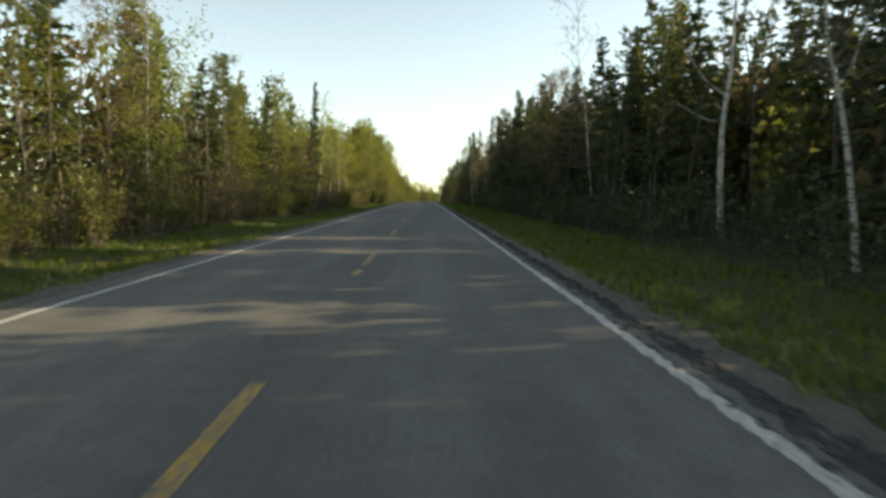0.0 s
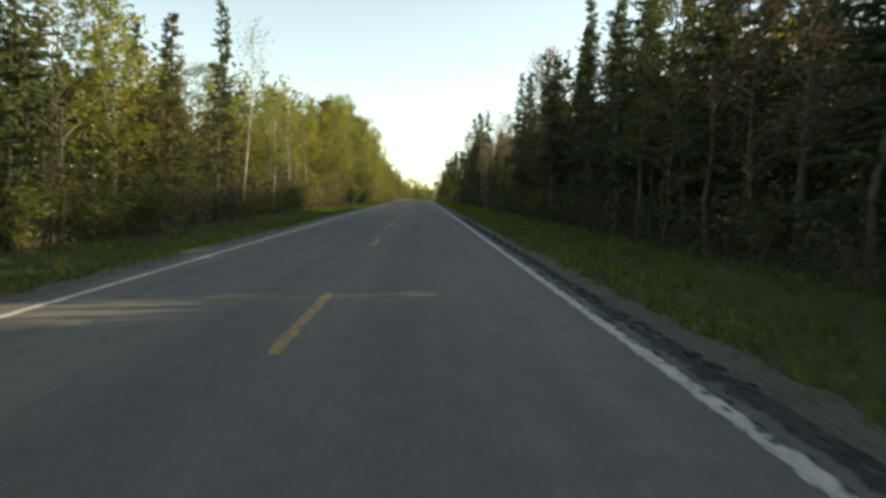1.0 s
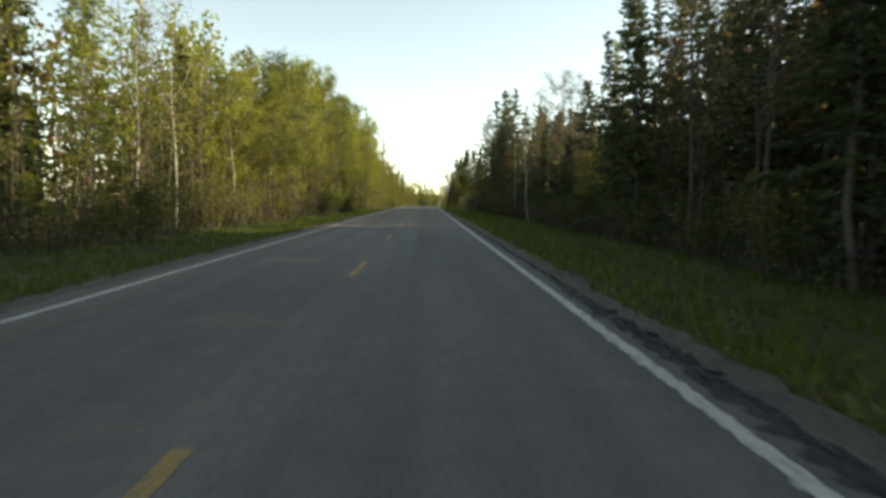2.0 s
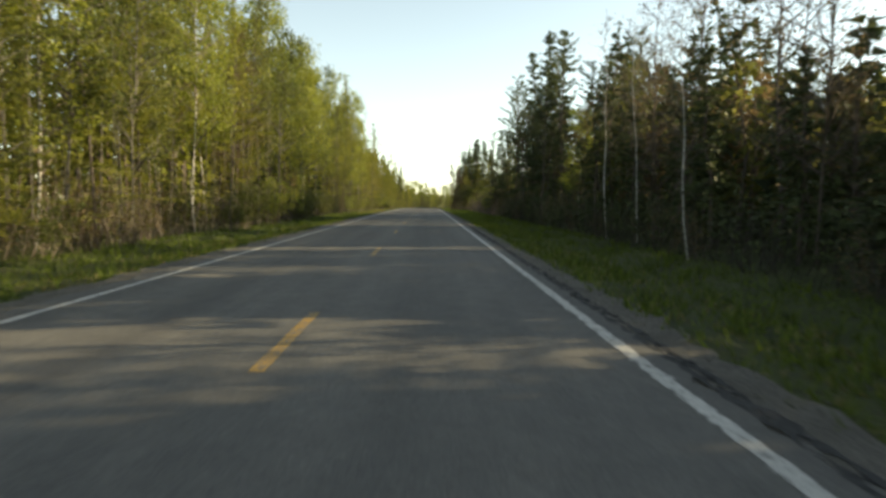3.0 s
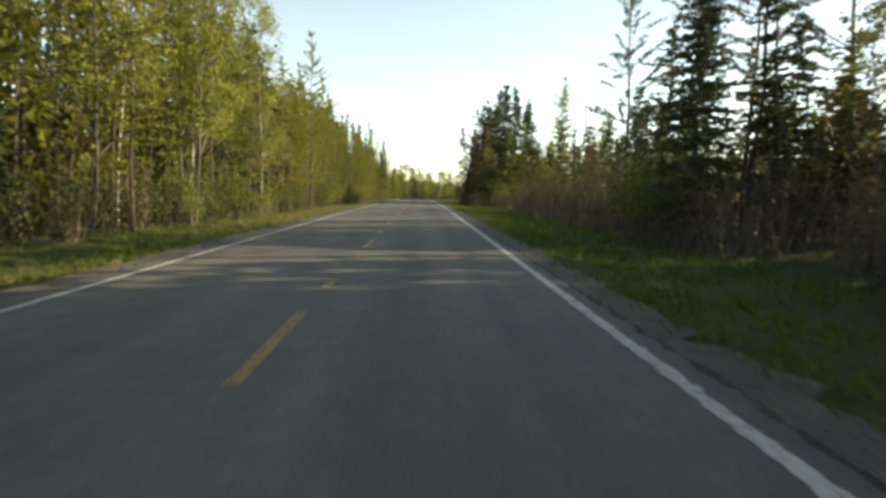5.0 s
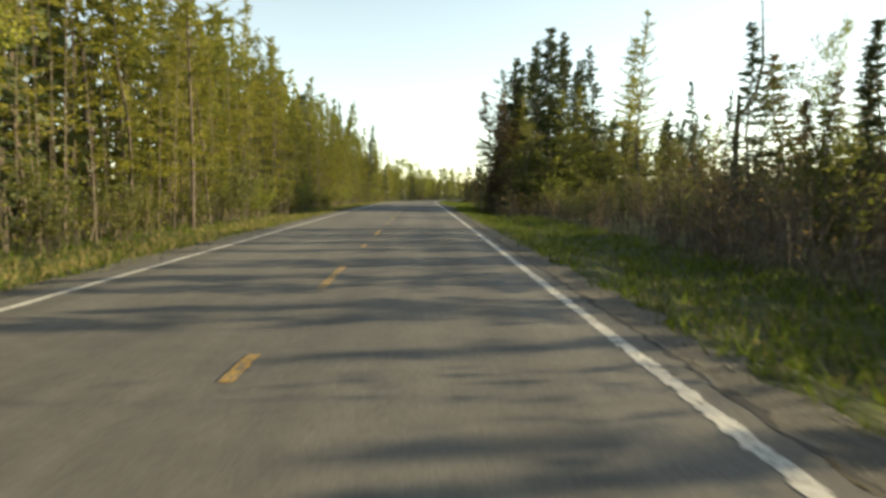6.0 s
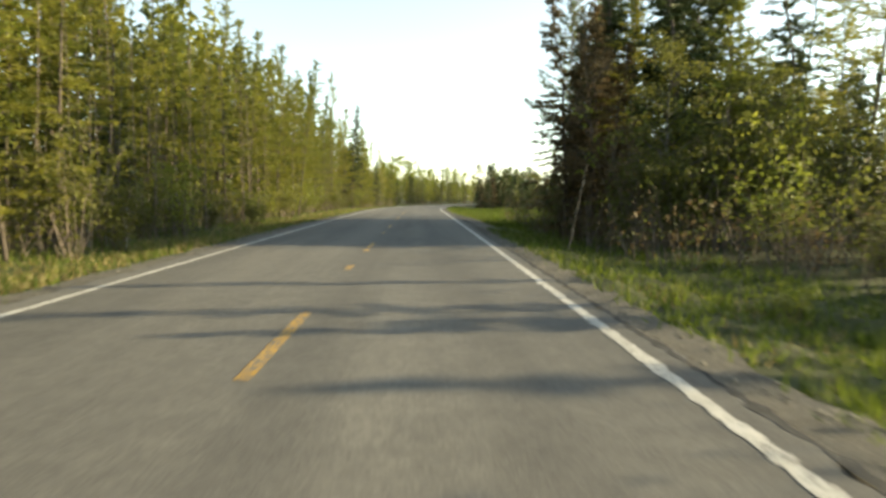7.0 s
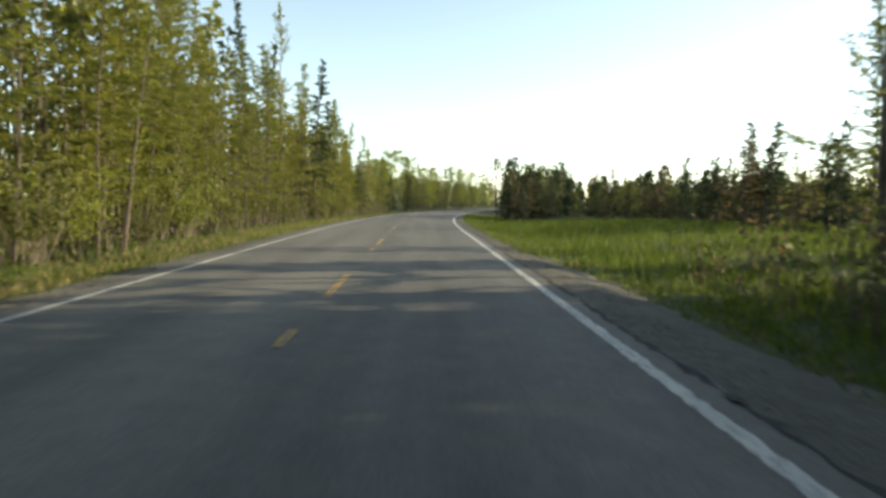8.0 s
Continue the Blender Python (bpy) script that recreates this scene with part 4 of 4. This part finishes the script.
def snag(x, y):
    """A dead tree: a broken trunk whose one live-looking limb bends out and up to a twiggy top."""
    rng = np.random.default_rng(9)
    root = thing("dead_tree", "dark dead tree with broken trunk and one tall curved limb", "dead tree", "snags at the forest's foot")
    t = Geo()
    t.tube([(0, 0, 0), (0.05, 0, 2), (-0.03, 0.05, 4), (0.02, 0, 5.2), (0.0, 0, 6.0)], [0.17, 0.15, 0.13, 0.11, 0.07], 8)
    part("trunk", t, BARK, root)
    limb = np.array([(0.0, 0, 5.1), (0.35, 0, 5.4), (0.8, 0.05, 6.2), (1.0, 0, 7.4), (0.95, 0, 8.6), (0.85, 0.05, 10.2)])
    b = Geo()
    b.tube(limb, [0.09, 0.085, 0.075, 0.06, 0.045, 0.012], 6)
    for q in np.linspace(0.45, 1.0, 14):
        p = along(limb, q)
        d = unit(rng.normal(size=3) * [1, 1, 0.4] + [0, 0, 0.7])
        b.tube([p, p + d * 0.45, p + d * 0.8 + [0, 0, 0.2]], [0.015, 0.009, 0.003], 3)
    part("limb", b, BARK, root)
    c = Geo()
    c.tube([(0, 0, 5.0), (-0.45, 0.1, 5.3), (-0.9, 0.1, 5.4)], [0.05, 0.035, 0.01], 5)
    part("broken_branch", c, BARK, root)
    root.matrix_basis = pose(x, y, float(ditch(x) + level(y)) - 0.05)
    return root


snag(15.5, 216)


def limbed_birch(x, y, trunk, radius, limbs, label, leaves=0):
    """A pale old birch with a crooked trunk, a few long bare limbs and twigs. trunk and limbs: points (across, up)."""
    rng = np.random.default_rng(int(10 * (x + y)))
    root = thing("bare_birch", label, "tree", "trees of the forest edge")
    line = np.array([(a, rng.normal() * 0.05, z) for a, z in trunk])
    t = Geo()
    t.tube(along(line, np.linspace(0, 1, 14)), radius * np.linspace(1.0, 0.12, 14), 8)
    stem = part("trunk", t, BIRCH, root)
    tw = Geo()
    for points in limbs:
        b = Geo()
        way = np.array([(a, rng.normal() * 0.2, z) for a, z in points])
        b.tube(along(way, np.linspace(0, 1, 6)), radius * 0.32 * np.linspace(1, 0.15, 6), 5)
        part("limb", b, BIRCH, stem)
        for q in rng.uniform(0.35, 1.0, 9):
            tw.leaves(along(way, q)[None], unit(rng.normal(size=(1, 3)) + [[0, 0, 0.7]]), 0.03, rng.uniform(0.5, 1.1), rng, True)
    for q in np.linspace(0.5, 1.0, 40):
        p = along(line, q)
        d = unit(rng.normal(size=3) * [1, 1, 0.4] + [0, 0, 0.8])
        tw.tube([p, p + d * 0.7, p + d * 1.3 + [0, 0, 0.35]], [0.02, 0.012, 0.003], 3)
        for k in range(5):
            tw.leaves((p + d * rng.uniform(0.3, 1.3))[None], unit(rng.normal(size=(1, 3)) + [[0, 0, 0.6]]), 0.02, rng.uniform(0.3, 0.8), rng, True)
    tagged(part("twig_mass", tw, TWIGS, root), kind="stuff")
    if leaves:
        c = Geo()
        at = along(line, rng.uniform(0.5, 1.0, leaves)) + rng.normal(size=(leaves, 3)) * [0.75, 0.75, 0.4]
        c.leaves(at, unit(rng.normal(size=(leaves, 3)) + [0, 0, -0.3]), rng.uniform(0.06, 0.11, leaves), rng.uniform(0.08, 0.14, leaves), rng, True)
        part("crown", c, FRESH, root, "thin pale green spring leaves")
    root.matrix_basis = pose(x, y, float(ditch(x) + level(y)) - 0.05)
    return root


limbed_birch(-12.25, 82.6, [(0, 0), (0.2, 2), (0.42, 4.2), (0.7, 7), (0.9, 10), (1.0, 14)], 0.1, [[(0.7, 7), (0.1, 8.4), (-0.3, 10)], [(0.8, 8.5), (1.5, 10), (1.9, 11.8)]],
             "leaning white birch with a thin pale crown at the wood's edge", 1500)
limbed_birch(-12.4, 94, [(0, 0), (0.12, 2.4), (0.28, 4.6), (0.2, 7), (0.4, 11)], 0.1, [[(0.05, 3.0), (1.0, 3.5), (2.3, 4.6)], [(0.25, 6.0), (-0.5, 7.2), (-0.8, 8.6)]],
             "white birch with one long bare limb at the wood's edge", 900)
limbed_birch(-11.4, 96.5, [(0, 0), (0.05, 2.4), (0.02, 4.6), (-0.1, 7), (0.1, 11.5)], 0.085, [[(-0.05, 6.0), (-0.7, 7.2), (-1.0, 8.8)], [(0.0, 6.8), (0.7, 8.0), (0.9, 9.4)]],
             "straight white birch with a thin pale crown at the wood's edge", 1100)
limbed_birch(13.8, 27.4, [(0, 0), (-0.12, 2.5), (-0.1, 4.8), (0.12, 7), (0.25, 9.5), (0.4, 14)], 0.17, [[(-0.1, 4.9), (-0.9, 5.0), (-2.3, 5.8)], [(-0.02, 6.0), (-0.8, 6.6), (-2.0, 8.0)]],
             "old white birch with two long bare limbs, before dark spruces")
limbed_birch(11.6, 15.2, [(0, 0), (-0.2, 1.5), (-0.46, 3.1), (-0.72, 4.3), (-1.04, 5.4), (-1.15, 7.5), (-1.6, 10)], 0.085, [[(-0.7, 4.2), (-0.2, 5.2), (0.1, 6.6)], [(-1.0, 5.3), (-1.8, 6.6), (-2.0, 8)]],
             "slender leaning bare birch before dark spruces")
srng = np.random.default_rng(4)
for x, y, h in ((5.25, 9.9, 0.45), (5.55, 8.9, 0.45), (7.5, 226.6, 0.6), (5.9, 227.4, 0.35)):
    plant("fresh", x, y, h, srng)
bare_stem(5.9, 236, 2.8, 0.2, 0.025, GREYBARK, "thin leaning bare sapling at the grass edge", "sapling")
for x, y, h in ((-9.3, 237.9, 1.3), (-8.9, 238.3, 1.5), (-8.6, 238.0, 1.2), (-8.3, 238.4, 1.4)):
    bare_stem(x, y, h, 0.04, 0.035, BIRCH, "short pale broken birch before the trees", "birch_snag")


def stones(seed, n, x0, x1, y0, y1):
    """Loose small stones on the shoulder."""
    rng = np.random.default_rng(seed)
    x, y, r = rng.uniform(x0, x1, n), rng.uniform(y0, y1, n), 0.007 + 0.026 * rng.random(n) ** 2
    c = np.stack([x + centre(y), y, level(y) - 0.02 + r * 0.4], 1)
    o = np.array([(1, 0, 0), (0, 1, 0), (-1, 0, 0), (0, -1, 0), (0, 0, 0.7), (0, 0, -0.7)], float)
    v = c[:, None] + o[None] * r[:, None, None] * rng.uniform(0.6, 1.3, (n, 6, 1))
    f = np.array([(0, 1, 4), (1, 2, 4), (2, 3, 4), (3, 0, 4), (1, 0, 5), (2, 1, 5), (3, 2, 5), (0, 3, 5)])
    g = Geo()
    g.add(v.reshape(-1, 3), (np.arange(n)[:, None, None] * 6 + f[None]).reshape(-1, 3))
    stuff("loose_gravel", g, PEBBLE, "loose grey stones along the asphalt's edge", "gravel")


stones(1, 4500, 4.1, 4.7, -2, 300)
stones(2, 2500, -4.8, -4.1, -2, 300)


# ---- grass ----
def grass(seed, n, x0, x1, y0, y1, low, high, skip=None):
    rng = np.random.default_rng(seed)
    x, y = rng.uniform(x0, x1, n), rng.uniform(y0, y1, n)
    if skip:
        keep = ~((x > skip[0]) & (x < skip[1] - 0.9 * rng.random(n)) & (y > skip[2]) & (y < skip[3]))
        x, y = x[keep], y[keep]
        n = len(x)
    off = x
    x = x + centre(y)
    at = np.stack([x, y, ditch(off) + level(y) - 0.04], 1)
    blades = 4
    at = np.repeat(at, blades, 0) + rng.normal(size=(n * blades, 3)) * [0.08, 0.08, 0]
    d = unit(rng.normal(size=(n * blades, 3)) * [0.45, 0.45, 0.1] + [0, 0, 1])
    g = Geo()
    g.leaves(at, d, rng.uniform(0.02, 0.05, n * blades), rng.uniform(low, high, n * blades), rng, True)
    return g


stuff("grass", grass(1, 27000, 4.45, 10.0, -5, 330, 0.12, 0.36, (4.3, 6.0, 247, 267)), GRASS, "green spring grass on the verge and in the ditch", "grass")
stuff("grass", grass(2, 22000, -10.0, -4.5, -5, 340, 0.12, 0.34), GRASS, "green spring grass on the verge and in the ditch", "grass")
stuff("dry_grass", grass(3, 5200, 4.7, 7.5, -5, 330, 0.08, 0.22, (4.3, 6.0, 247, 267)), STRAW, "dry straw-coloured grass along the gravel", "grass")
stuff("dry_grass", grass(4, 5200, -7.5, -4.7, -5, 330, 0.08, 0.22), STRAW, "dry straw-coloured grass along the gravel", "grass")
stuff("dry_grass", grass(6, 4500, -8.5, -4.8, 185, 330, 0.12, 0.34), STRAW, "pale dry grass between the gravel and the trees", "grass")
stuff("grass", grass(5, 17000, 6.5, 34, 252, 304, 0.25, 0.6), GRASS, "long green grass of the open meadow", "grass")

# the pattern trees that were not planted themselves
for trees in (*PROTOS.values(), *BEHIND.values(), *FAR.values()):
    for tree in trees:
        if tree not in USED:
            USED.add(tree)
            for ob in (*tree.children_recursive, tree):
                bpy.data.objects.remove(ob)
